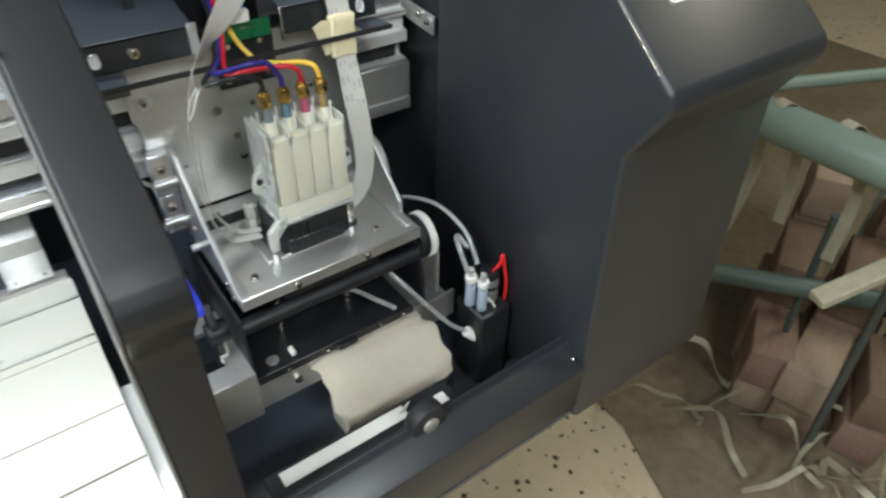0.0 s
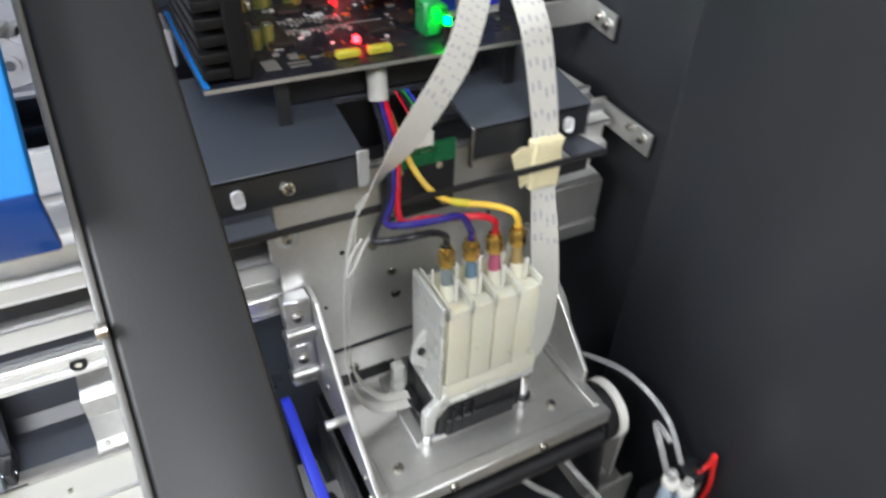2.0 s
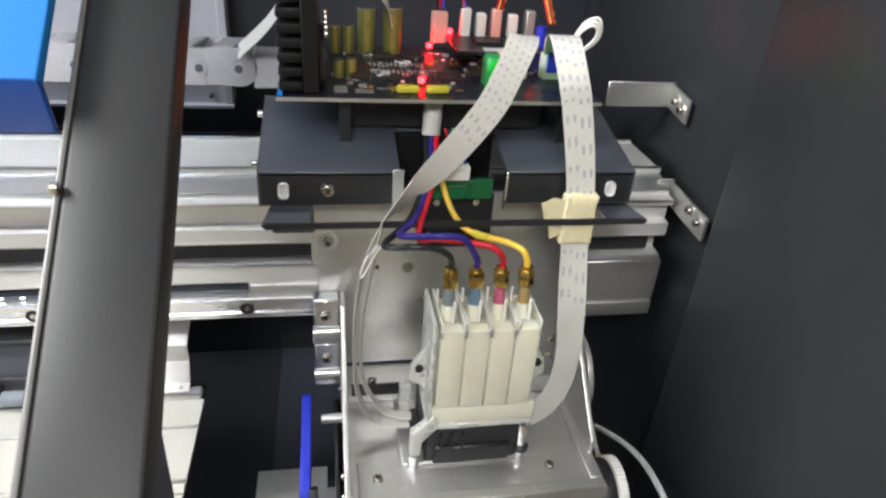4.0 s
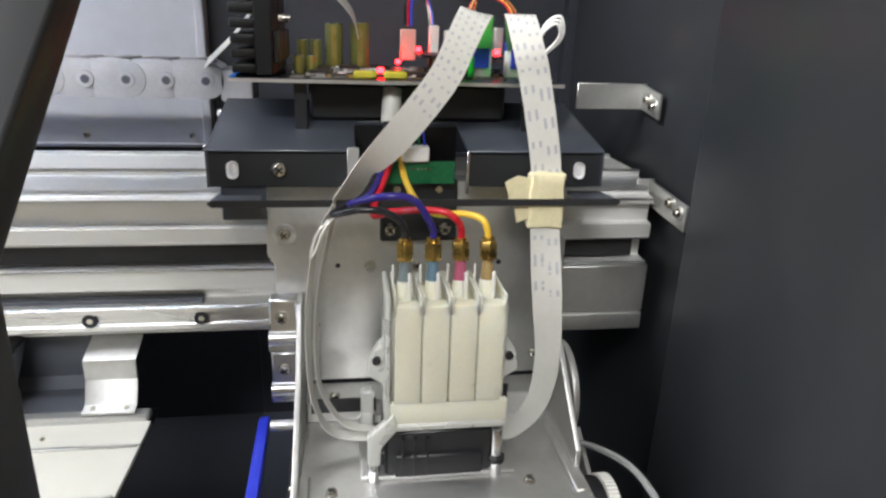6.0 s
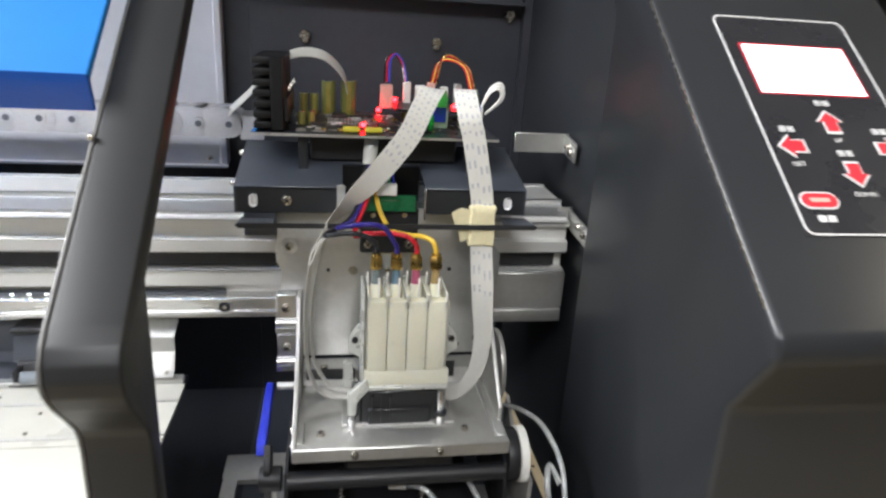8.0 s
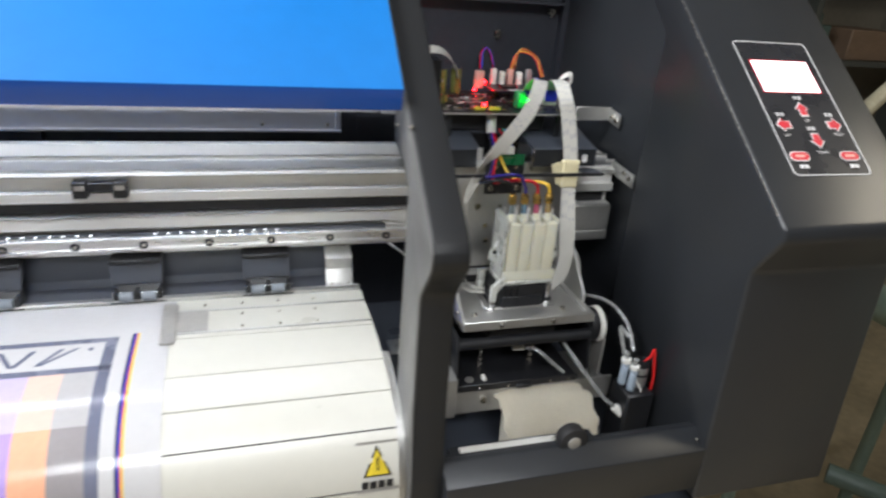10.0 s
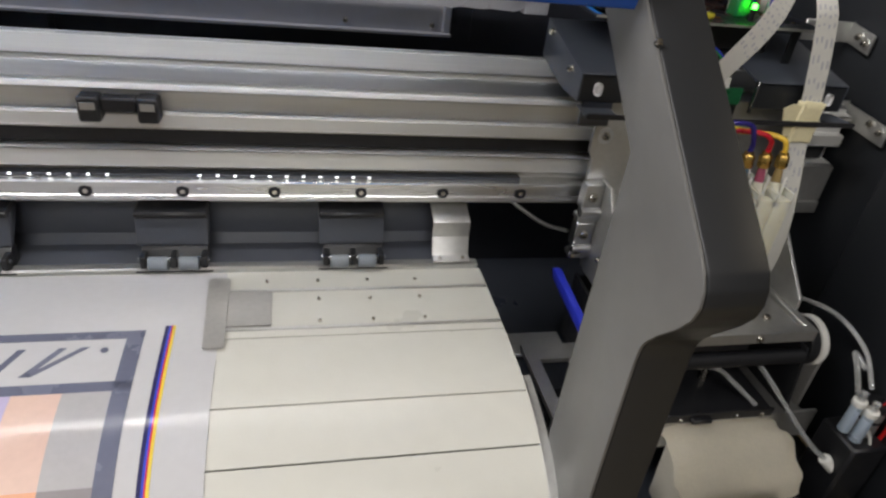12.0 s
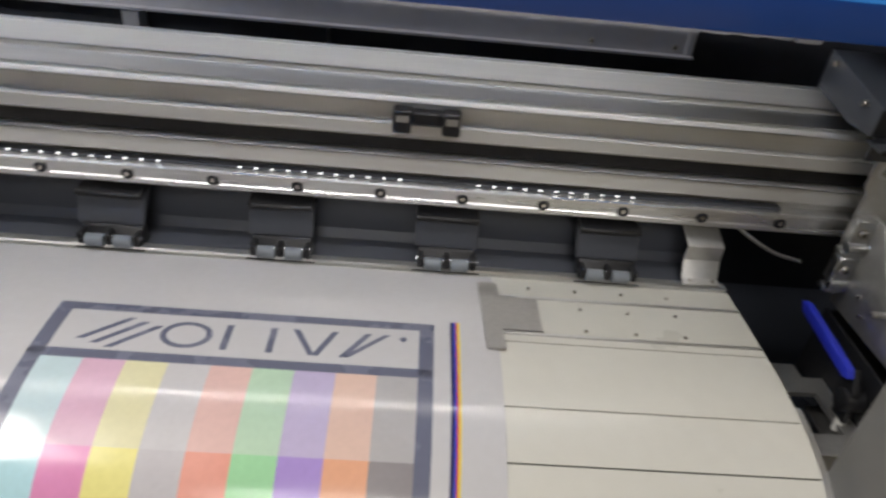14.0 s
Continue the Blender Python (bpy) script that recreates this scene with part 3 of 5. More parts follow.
# ---- wall brackets ----
for name, y0, y1, z, screws in (("wall_bracket", 0.046, 0.020, 1.124, ((0.034, 1.1235), (0.026, 1.1205))), ("wall_bracket", 0.018, -0.030, 1.068, ((-0.012, 1.0695), (-0.023, 1.0665)))):
    br = thing(name, "bent plated-steel bracket screwed to the tower's inner side", "bracket", "brackets on the tower")
    if y0 > 0.03:
        part("arm", box(0.288, 0.334, y0, y0 + 0.0015, z - 0.008, z + 0.008, 0.0004), ALUSATIN, br)
    else:
        part("arm", box(0.322, 0.334, y0, y0 + 0.0015, z - 0.007, z + 0.009, 0.0004), ALUSATIN, br)
    part("wall_leg", prism([(y0 + 0.001, z - 0.007), (y0 + 0.001, z + 0.008), (y1, z + 0.004), (y1, z - 0.011)], 0.3305, 0.3325, 0.0004), ALUSATIN, br)
    for yy, zz in screws:
        part("washer", rod((0.3308, yy, zz), (0.3295, yy, zz), 0.0042, n=18), ALUSATIN, br)
        screw(br, (0.3295, yy, zz), (-1, 0, 0), 0.0032, 0.0022)

# ---- print carriage ----
carriage = thing("print_carriage", "bare aluminium print carriage with ink dampers parked in the bay", "print carriage")
part("back_plate", prism([(0.104, 0.964), (0.262, 0.964), (0.262, 1.0), (0.268, 1.03), (0.268, 1.048), (0.262, 1.056), (0.262, 1.0835), (0.102, 1.0835), (0.102, 1.062), (0.1005, 1.058), (0.1005, 1.042), (0.104, 1.036)], -0.014, -0.011, 0.0004, "y"), ALUSATIN, carriage)
part("slider_block", box(0.125, 0.245, -0.0112, 0.0, 0.99, 1.055, 0.001), BLACKPLASTIC, carriage)
for x, z, r in ((0.156, 1.035, 0.0033), (0.138, 1.0355, 0.0014), (0.167, 1.012, 0.003), (0.169, 0.995, 0.003), (0.229, 1.036, 0.0015), (0.126, 1.0, 0.0012), (0.226, 1.004, 0.003)):
    part("plate_hole", rod((x, -0.0125, z), (x, -0.0143, z), r, n=18), DARKGROOVE if r < 0.002 else SCREW, carriage)
part("recess_pad", rod((0.110, -0.0135, 1.054), (0.110, -0.0146, 1.054), 0.0062, n=24, bevel=0.0004), ALU, carriage)
screw(carriage, (0.110, -0.0146, 1.054), (0, -1, 0), 0.0036, 0.0024)
screw(carriage, (0.182, -0.014, 1.035), (0, -1, 0), 0.0026, 0.0018)


def mount_block(z):
    """A machined clamp block with a rounded lower ridge."""
    bm = box(0.1005, 0.1155, -0.024, -0.014, z - 0.011, z + 0.0105, 0.001)
    place_rod(bm, (0.1000, -0.0235, z - 0.0125), (0.1155, -0.0235, z - 0.0125), 0.0042, n=16)
    place_box(bm, 0.0995, 0.1155, -0.0255, -0.014, z - 0.0205, z - 0.0155, 0.0008)
    return bm


for z in (1.0095, 0.9775):
    part("mount_block", mount_block(z), ALU, carriage)
    screw(carriage, (0.1075, -0.024, z), (0, -1, 0), 0.0040, 0.0026)
part("left_side_plate", prism([(-0.014, 1.020), (-0.030, 1.020), (-0.036, 1.012), (-0.060, 0.985), (-0.100, 0.958), (-0.114, 0.953), (-0.114, 0.944), (-0.014, 0.944)], 0.1158, 0.1188, 0.0005), ALUSATIN, carriage)
part("right_side_plate", prism([(-0.014, 1.020), (-0.030, 1.020), (-0.060, 0.992), (-0.092, 0.962), (-0.092, 0.950), (-0.014, 0.950)], 0.2560, 0.2590, 0.0005), ALUSATIN, carriage)
part("base_plate", box(0.1160, 0.2590, -0.114, -0.020, 0.9425, 0.9485, 0.0006), ALUSATIN, carriage)
for x0, x1, y0, y1 in ((0.1160, 0.2590, -0.1165, -0.1090), (0.1160, 0.1235, -0.1090, -0.085), (0.2515, 0.2590, -0.1090, -0.02)):
    part("base_rim", box(x0, x1, y0, y1, 0.9425, 0.9525, 0.0008), ALUSATIN, carriage)
part("head_seat", box(0.148, 0.226, -0.088, -0.024, 0.9485, 0.9512, 0.0006), ALUSATIN, carriage)
for x in (0.134, 0.232):
    screw(carriage, (x, -0.095, 0.9485), (0, 0, 1), 0.0034, 0.0024)
for x in (0.156, 0.212):
    screw(carriage, (x, -0.1165, 0.9475), (0, -1, 0), 0.0030, 0.0022)
for y, z in ((-0.050, 0.955), (-0.095, 0.953), (-0.103, 0.946), (-0.04, 0.965)):
    screw(carriage, (0.1158, y, z), (-1, 0, 0), 0.0022, 0.0018)
for x, z in ((0.238, 0.972), (0.135, 0.962), (0.254, 0.977)):
    screw(carriage, (x, -0.0145 if z > 0.97 else -0.03, z), (0, -1, 0), 0.0032, 0.0024)
part("inner_ledge", box(0.119, 0.256, -0.034, -0.014, 0.9485, 0.962, 0.0006), ALUSATIN, carriage)
part("rear_slot", box(0.122, 0.158, -0.0352, -0.034, 0.955, 0.9635), BLACKPLASTIC, carriage)
part("rear_slot", box(0.222, 0.234, -0.0352, -0.034, 0.955, 0.9680), BLACKPLASTIC, carriage)
part("spring_pin", rod((0.1165, -0.070, 0.972), (0.104, -0.070, 0.972), 0.0026, bevel=0.0004), ALU, carriage)

# print head and dampers
head = part("print_head", box(0.1600, 0.2135, -0.0885, -0.048, 0.9515, 0.9770, 0.0015), BLACKPLASTIC, carriage, "black print head")
part("head_flange", box(0.1545, 0.2185, -0.080, -0.052, 0.9515, 0.9590, 0.001), BLACKPLASTIC, head)
part("head_step", box(0.165, 0.2085, -0.0905, -0.048, 0.9515, 0.9640, 0.001), BLACKPLASTIC, head)
part("sticker", box(0.186, 0.1985, -0.0870, -0.0800, 0.9771, 0.9774), GUIDEGREY, head)
for x in (0.168, 0.174, 0.180):
    part("head_rib", box(x, x + 0.0012, -0.0912, -0.0885, 0.954, 0.974), BLACKPLASTIC, head)
damper = part("damper_block", box(0.1628, 0.2182, -0.0835, -0.0540, 0.9800, 1.0400, 0.001), NYLON, carriage, "milky plastic ink damper block")
NUTS = [0.1697 + 0.0131 * k for k in range(4)]


def chamber(x):
    """One damper: a tall rounded cell with a raised rim, a deep mouth and side walls."""
    bm = box(x - 0.00635, x + 0.00635, -0.0885, -0.0800, 0.9850, 1.0425, 0.0010, 2)
    place_box(bm, x - 0.0064, x - 0.0052, -0.0885, -0.0560, 1.0380, 1.0475, 0.0003)
    place_box(bm, x + 0.0052, x + 0.0064, -0.0885, -0.0560, 1.0380, 1.0475, 0.0003)
    return bm


for i, x in enumerate(NUTS):
    cell = part("damper_cell", chamber(x + 0.0006), NYLON, carriage)
    part("plug", rod((x, -0.0765, 1.0400), (x, -0.0745, 1.0500), 0.0044, 0.0036, 14, 0.0005), NYLON, cell)
    part("ink_neck", rod((x, -0.0748, 1.0490), (x, -0.0732, 1.0600), 0.0034, 0.0024, 14), TINTS[i], cell, "tinted clear neck")
    part("latch_pin", box(x + 0.0009, x + 0.0025, -0.0815, -0.0800, 1.0400, 1.0560, 0.0004), WHITEPLASTIC, cell)
    part("latch_pin", box(x - 0.0058, x - 0.0046, -0.0700, -0.0688, 1.0400, 1.0560, 0.0004), WHITEPLASTIC, cell)
    part("brass_nut", rod((x, -0.0735, 1.0595), (x, -0.0722, 1.0680), 0.0042, n=6, bevel=0.0005), BRASS, cell, "brass hex nut")
    part("brass_collar", rod((x, -0.0722, 1.0675), (x, -0.0719, 1.0700), 0.0030, n=14), BRASS, cell)
frame_mat = NYLONCLEAR
part("damper_wall", box(0.1600, 0.1622, -0.0890, -0.0560, 0.9830, 1.0480, 0.0006), frame_mat, carriage)
part("case_foot", box(0.1615, 0.2194, -0.0888, -0.0850, 0.9785, 0.9925, 0.0010, 2), NYLON, carriage)
part("damper_shelf", box(0.1600, 0.2190, -0.0900, -0.0520, 0.9775, 0.9815, 0.001), frame_mat, carriage)


def ear(sx, x):
    """A side lug of the damper frame with its screw eye."""
    pts = [(x, 1.020), (x + sx * 0.004, 1.018), (x + sx * 0.009, 1.010), (x + sx * 0.010, 1.000), (x + sx * 0.004, 0.996), (x, 0.992)]
    return prism(pts if sx > 0 else pts[::-1], -0.074, -0.070, 0.0006, "y")


part("damper_lug", ear(-1, 0.1618), frame_mat, carriage)
part("damper_lug", ear(1, 0.2175), frame_mat, carriage)
for x in (0.1565, 0.2225):
    part("lug_screw", rod((x, -0.0735, 1.0085), (x, -0.0755, 1.0085), 0.0022, n=12), BLACKPLASTIC, carriage)
part("damper_foot", prism([(0.1515, 0.9590), (0.1575, 0.9590), (0.1580, 0.9690), (0.1660, 0.9790), (0.1640, 0.9880), (0.1600, 0.9830), (0.1515, 0.9750)], -0.0905, -0.0845, 0.0010, "y"), frame_mat, carriage)
part("damper_foot", box(0.1490, 0.1560, -0.0560, -0.0500, 0.9590, 0.9800, 0.001), frame_mat, carriage)
for x, y, top in ((0.1545, -0.0875, 0.9592), (0.2155, -0.0875, 0.9760)):
    part("standoff", rod((x, y, 0.9485), (x, y, top), 0.0030, n=16, bevel=0.0003), STEEL, carriage)
part("standoff_ring", rod((0.2155, -0.0875, 0.9570), (0.2155, -0.0875, 0.9595), 0.0046, n=16), BLACKPLASTIC, carriage)

# hood
hood = part("hood", prism([(-0.0285, 1.1025), (-0.0285, 1.1000), (0.047, 1.1165), (0.047, 1.1190)], 0.076, 0.1480, 0.0006), HOOD, carriage, "dark slate sheet-metal hood")
part("hood_wing", prism([(-0.0285, 1.1025), (-0.0285, 1.1000), (0.047, 1.1165), (0.047, 1.1190)], 0.206, 0.279, 0.0006), HOOD, hood)
part("hood_bridge", prism([(0.0130, 1.1116), (0.0130, 1.1091), (0.047, 1.1165), (0.047, 1.1190)], 0.1481, 0.2059, 0.0006), HOOD, hood)
# Black sheet added for the darkness seen through the notch.
part("notch_shade", box(0.1481, 0.2059, 0.0100, 0.0115, 1.0825, 1.1088), SINKBLACK, hood, "black sheet standing in for the dark behind the hoses", False)
part("notch_lip", box(0.1440, 0.1500, -0.0300, -0.0287, 1.0840, 1.1040, 0.0004), ALUSATIN, hood)
for x0, x1 in ((0.076, 0.148), (0.206, 0.279)):
    part("hood_flap", box(x0, x1, -0.0285, -0.0270, 1.0835, 1.1022, 0.0006), BLACK, hood)
# White inserts: the brightness seen through the slots, painted as colour.
for x in (0.088, 0.266):
    part("slot_light", box(x - 0.0028, x + 0.0028, -0.0290, -0.0282, 1.0882, 1.0968, 0.0024, 3), WHITEPRINT, hood)
for x0, x1 in ((0.0752, 0.0768), (0.2782, 0.2798)):
    part("hood_cheek", prism([(-0.0285, 1.0835), (-0.0285, 1.1025), (0.047, 1.119), (0.047, 1.092), (0.0, 1.083)], x0, x1, 0.0003), HOOD, hood)
screw(hood, (0.1105, -0.0285, 1.0925), (0, -1, 0), 0.0042, 0.0026)
screw(hood, (0.0755, -0.012, 1.1000), (-1, 0, 0), 0.0026, 0.004)
screw(hood, (0.0755, 0.034, 1.1120), (-1, 0, 0), 0.0026, 0.004)
part("centre_tab", box(0.161, 0.203, -0.0185, -0.0145, 1.0505, 1.0850, 0.001), BLACKPLASTIC, hood)
for x in (0.1665, 0.1965):
    screw(hood, (x, -0.0185, 1.0575), (0, -1, 0), 0.0038, 0.0026)
green = part("sensor_board", box(0.163, 0.200, -0.0230, -0.0210, 1.0840, 1.0955), PCBGREEN, carriage, "small green circuit board")
part("white_connector", box(0.172, 0.186, -0.0260, -0.0190, 1.0960, 1.1040, 0.0006), WHITEPLASTIC, green)
for k in range(6):
    part("solder_pad", box(0.1755 + 0.0022 * k, 0.1767 + 0.0022 * k, -0.0234, -0.0229, 1.0915, 1.0922), SCREW, green)
    if k < 4:
        part("sensor_wire", tube([(0.1750 + 0.0030 * k, -0.022, 1.1040), (0.1750 + 0.0026 * k, -0.019, 1.1120), (0.1745 + 0.002 * k, -0.005, 1.1180)], 0.0006, 6, 5), (INKRED, INKBLACK, GREENPART, BLUEPLASTIC)[k], green)
for x in (0.170, 0.1925):
    part("board_screw", rod((x, -0.0185, 1.0800), (x, -0.0198, 1.0800), 0.0020, n=12), STEEL, hood)
part("flap_edge", box(0.2053, 0.2067, -0.0300, -0.0270, 1.0800, 1.1030, 0.0003), STEEL, hood)
part("encoder_guard", prism(pill(0.1815, 1.0785, 0.2070, 0.0034), -0.0425, -0.0412, axis="y"), RUBBER, carriage, "thin black bar across the carriage")
part("guard_plate", prism([(0.0770, -0.0412), (0.1010, -0.0412), (0.1010, -0.0200), (0.0800, -0.0200)], 1.0776, 1.0790, axis="z"), SMOKE, carriage)
part("guard_plate", prism([(0.2640, -0.0412), (0.2860, -0.0412), (0.2820, -0.0200), (0.2640, -0.0200)], 1.0776, 1.0790, axis="z"), SMOKE, carriage)
part("lower_bracket", box(0.0810, 0.1030, -0.0265, -0.0245, 1.0660, 1.0840, 0.0005), HOOD, carriage)

# control board over the hood
board = part("control_board", box(0.0854, 0.2610, -0.0080, 0.1120, 1.1330, 1.1350), PCBBLUE, carriage, "populated navy control board with lit LEDs")
part("board_edge", box(0.0854, 0.2610, -0.0087, -0.0079, 1.1331, 1.1349), GUIDEGREY, board)
part("board_label", box(0.0860, 0.0885, -0.0070, 0.1000, 1.1351, 1.1358), BLUE, board)
sink = part("heat_sink", box(0.0990, 0.1075, -0.0050, 0.0750, 1.1360, 1.1850, 0.0006), SINKBLACK, board, "black finned heat sink")
for k in range(7):
    part("fin", box(0.0870, 0.0992, -0.0050, 0.0750, 1.1370 + 0.0072 * k, 1.1418 + 0.0072 * k, 0.0012, 2), SINKBLACK, sink)
for k in range(5):
    part("transistor", box(0.1076, 0.1105, 0.000 + 0.014 * k, 0.0095 + 0.014 * k, 1.1420, 1.1580, 0.0004), BLACKPLASTIC, board)
    part("transistor_clip", rod((0.1105, 0.0047 + 0.014 * k, 1.1640), (0.1120, 0.0047 + 0.014 * k, 1.1640), 0.0022, n=12), SCREW, board)
for x, y, r, h in ((0.1170, 0.088, 0.0036, 0.0170), (0.1255, 0.088, 0.0036, 0.0170), (0.1370, 0.092, 0.0058, 0.0270), (0.1535, 0.092, 0.0062, 0.0280), (0.1180, 0.030, 0.0030, 0.010), (0.1250, 0.034, 0.0030, 0.010), (0.200, 0.080, 0.0028, 0.009)):
    cap = part("capacitor", rod((x, y, 1.1350), (x, y, 1.1350 + h), r, n=18, bevel=0.0006), OLIVE, board, "olive sleeved capacitor")
    part("capacitor_top", rod((x, y, 1.1350 + h), (x, y, 1.1354 + h), r * 0.8, n=16), STEEL, cap)
    part("capacitor_band", box(x - r * 0.28, x + r * 0.28, y - r - 0.0003, y - r * 0.9, 1.1365, 1.1340 + h), OCHRE, cap)
part("film_capacitor", box(0.1985, 0.2085, 0.0120, 0.0240, 1.1350, 1.1530, 0.0015), GREENPART, board)
part("film_capacitor", box(0.2110, 0.2165, 0.0200, 0.0300, 1.1350, 1.1480, 0.0015), GREENPART, board)
for x in (0.1480, 0.1640):
    part("yellow_component", box(x, x + 0.0125, 0.0010, 0.0055, 1.1350, 1.1392, 0.001), YELLOWPART, board)
for x0, x1, y0, y1 in ((0.1240, 0.1350, 0.0260, 0.0640), (0.1750, 0.1890, 0.0270, 0.0400), (0.1950, 0.2060, 0.0350, 0.0500), (0.1400, 0.1520, 0.0720, 0.0840), (0.1600, 0.1720, 0.0740, 0.0860)):
    chip_body = part("large_chip", box(x0, x1, y0, y1, 1.1352, 1.1376, 0.0004), BROWNIC, board, smooth=False)
    for k in range(int((y1 - y0) / 0.0026)):
        for xa in (x0 - 0.0016, x1 + 0.0001):
            part("chip_leg", box(xa, xa + 0.0015, y0 + 0.0008 + 0.0026 * k, y0 + 0.0018 + 0.0026 * k, 1.1351, 1.1358), STEEL, chip_body, smooth=False)
for x0, y0, w, d in ((0.1150, 0.0020, 0.0070, 0.0110), (0.1260, 0.0020, 0.0100, 0.0012), (0.1260, 0.0060, 0.0100, 0.0012), (0.1380, 0.0100, 0.0160, 0.0010), (0.1700, 0.0480, 0.0200, 0.0012), (0.1100, 0.0700, 0.0010, 0.0200)):
    part("silk_mark", box(x0, x0 + w, y0, y0 + d, 1.1350, 1.1353), GUIDEGREY, board, smooth=False)
rng = random.Random(4)
for k in range(150):
    x, y = 0.113 + 0.135 * rng.random(), 0.006 + 0.088 * rng.random()
    w, d, h = rng.choice(((0.0030, 0.0012, 0.0010), (0.0012, 0.0026, 0.0010), (0.0040, 0.0008, 0.0004), (0.0020, 0.0012, 0.0010), (0.0008, 0.0045, 0.0004), (0.0044, 0.0036, 0.0014)))
    part("chip", box(x, x + w, y, y + d, 1.1350, 1.1350 + h), rng.choice((BLACKPLASTIC, GUIDEGREY, WHITEPRINT, SCREW, BRASS, WHITEPRINT)), board, smooth=False)
for y0 in (0.040, 0.056):
    for k in range(14):
        x = 0.1340 + 0.0026 * k
        part("driver_pin", box(x, x + 0.0014, y0 + 0.003 * math.sin(k * 1.3), y0 + 0.006, 1.1350, 1.1362), GUIDEGREY, board, smooth=False)
card = part("daughter_card", box(0.1900, 0.2480, 0.0560, 0.1080, 1.1440, 1.1456), PCBBLUE, board)
part("processor", box(0.2060, 0.2220, 0.0740, 0.0900, 1.1456, 1.1474), BLACKPLASTIC, card)
part("white_label", box(0.2080, 0.2260, 0.0580, 0.0660, 1.1456, 1.1460), WHITEPRINT, card)
for k, x in enumerate((0.1860, 0.2035, 0.2140, 0.2245, 0.2360, 0.2480)):
    mat = (PINKPLASTIC, WHITEPLASTIC, WHITEPLASTIC, PINKPLASTIC, WHITEPLASTIC, GUIDEGREY)[k]
    part("plug_socket", box(x - 0.0032 - 0.002 * (k == 0), x + 0.0032 + 0.002 * (k == 0), 0.1000, 0.1075, 1.1400, 1.1600 + 0.003 * (k % 2), 0.0008), mat, board)
part("blue_trimmer", rod((0.2555, 0.0980, 1.1350), (0.2555, 0.0980, 1.1540), 0.0036, n=14), BLUEPLASTIC, board)
for k in range(3):
    part("plug_socket", box(0.2530, 0.2595, 0.0450 + 0.013 * k, 0.0550 + 0.013 * k, 1.1350, 1.1510, 0.0008), (WHITEPLASTIC, PINKPLASTIC, WHITEPLASTIC)[k], board)
for x0 in (0.2130, 0.2400):
    part("cable_socket", box(x0 - 0.0010, x0 + 0.0165, 0.0350, 0.0440, 1.1350, 1.1500, 0.0006), WHITEPLASTIC, board)
    part("cable_tab", box(x0 + 0.0010, x0 + 0.0145, 0.0330, 0.0352, 1.1400, 1.1530), BLUEPLASTIC, board)
for x, y, z in ((0.1790, 0.0970, 1.1390), (0.1935, 0.1050, 1.1470), (0.2400, 0.0690, 1.1476), (0.1630, 0.0150, 1.1385)):
    part("red_light", rod((x, y, z - 0.001), (x, y, z + 0.0016), 0.0017, n=12), LEDRED, board, "lit red LED")
part("green_light", rod((0.2085, 0.0070, 1.1430), (0.2085, 0.0070, 1.1462), 0.0018, n=12), LEDGREEN, board, "lit green LED")
part("light_base", rod((0.2085, 0.0070, 1.1350), (0.2085, 0.0070, 1.1429), 0.0020, n=12), BLACKPLASTIC, board)
for x in (0.1170, 0.2400):
    part("board_bracket", box(x, x + 0.0065, -0.0010, 0.0010, 1.1075, 1.1330, 0.0004), BLACK, board)
part("board_underside", box(0.1240, 0.2330, 0.010, 0.060, 1.1120, 1.1320, 0.002), BLACKPLASTIC, board)
part("bundle_sleeve", rod((0.1690, 0.0060, 1.1300), (0.1675, 0.0000, 1.1120), 0.0052, n=14, bevel=0.001), FFC, board)

# looms on the board
for k, mat in enumerate((INKBLACK, INKRED, BLUEPLASTIC)):
    part("wire_loop", tube([(0.1840 + 0.002 * k, 0.104, 1.1620), (0.1850 + 0.002 * k, 0.108, 1.1790), (0.1920 + 0.001 * k, 0.110, 1.1850), (0.1985 + 0.001 * k, 0.109, 1.1770), (0.2010 + 0.001 * k, 0.104, 1.1620)], 0.0009, 7, 8), mat, board)
for k, mat in enumerate((INKRED, YELLOW, INKBLACK, INKRED, BRASS)):
    part("wire_loop", tube([(0.2240 + 0.0012 * k, 0.104, 1.1620), (0.2300 + 0.001 * k, 0.107, 1.1790 + 0.001 * k), (0.2420, 0.106, 1.1820 + 0.001 * k), (0.2520 + 0.001 * k, 0.098, 1.1760), (0.2560 + 0.001 * k, 0.085, 1.1580)], 0.0008, 7, 8), mat, board)
for k in range(3):
    part("wire_loop", tube([(0.2580, 0.052, 1.1480), (0.2640, 0.046, 1.1620 + 0.002 * k), (0.2700 + 0.001 * k, 0.042, 1.1660 + 0.002 * k), (0.2720 + 0.001 * k, 0.044, 1.1580), (0.2620, 0.050, 1.1450)], 0.0009, 7, 8), WHITEPLASTIC, board)
part("white_feed_cable", strip([(0.058, 0.080, 1.136), (0.075, 0.078, 1.152), (0.092, 0.079, 1.172), (0.112, 0.080, 1.184), (0.133, 0.082, 1.183), (0.148, 0.085, 1.170), (0.153, 0.088, 1.155)],
                               [(0, 1, 0.3)] * 7, 0.020), FFC, board)

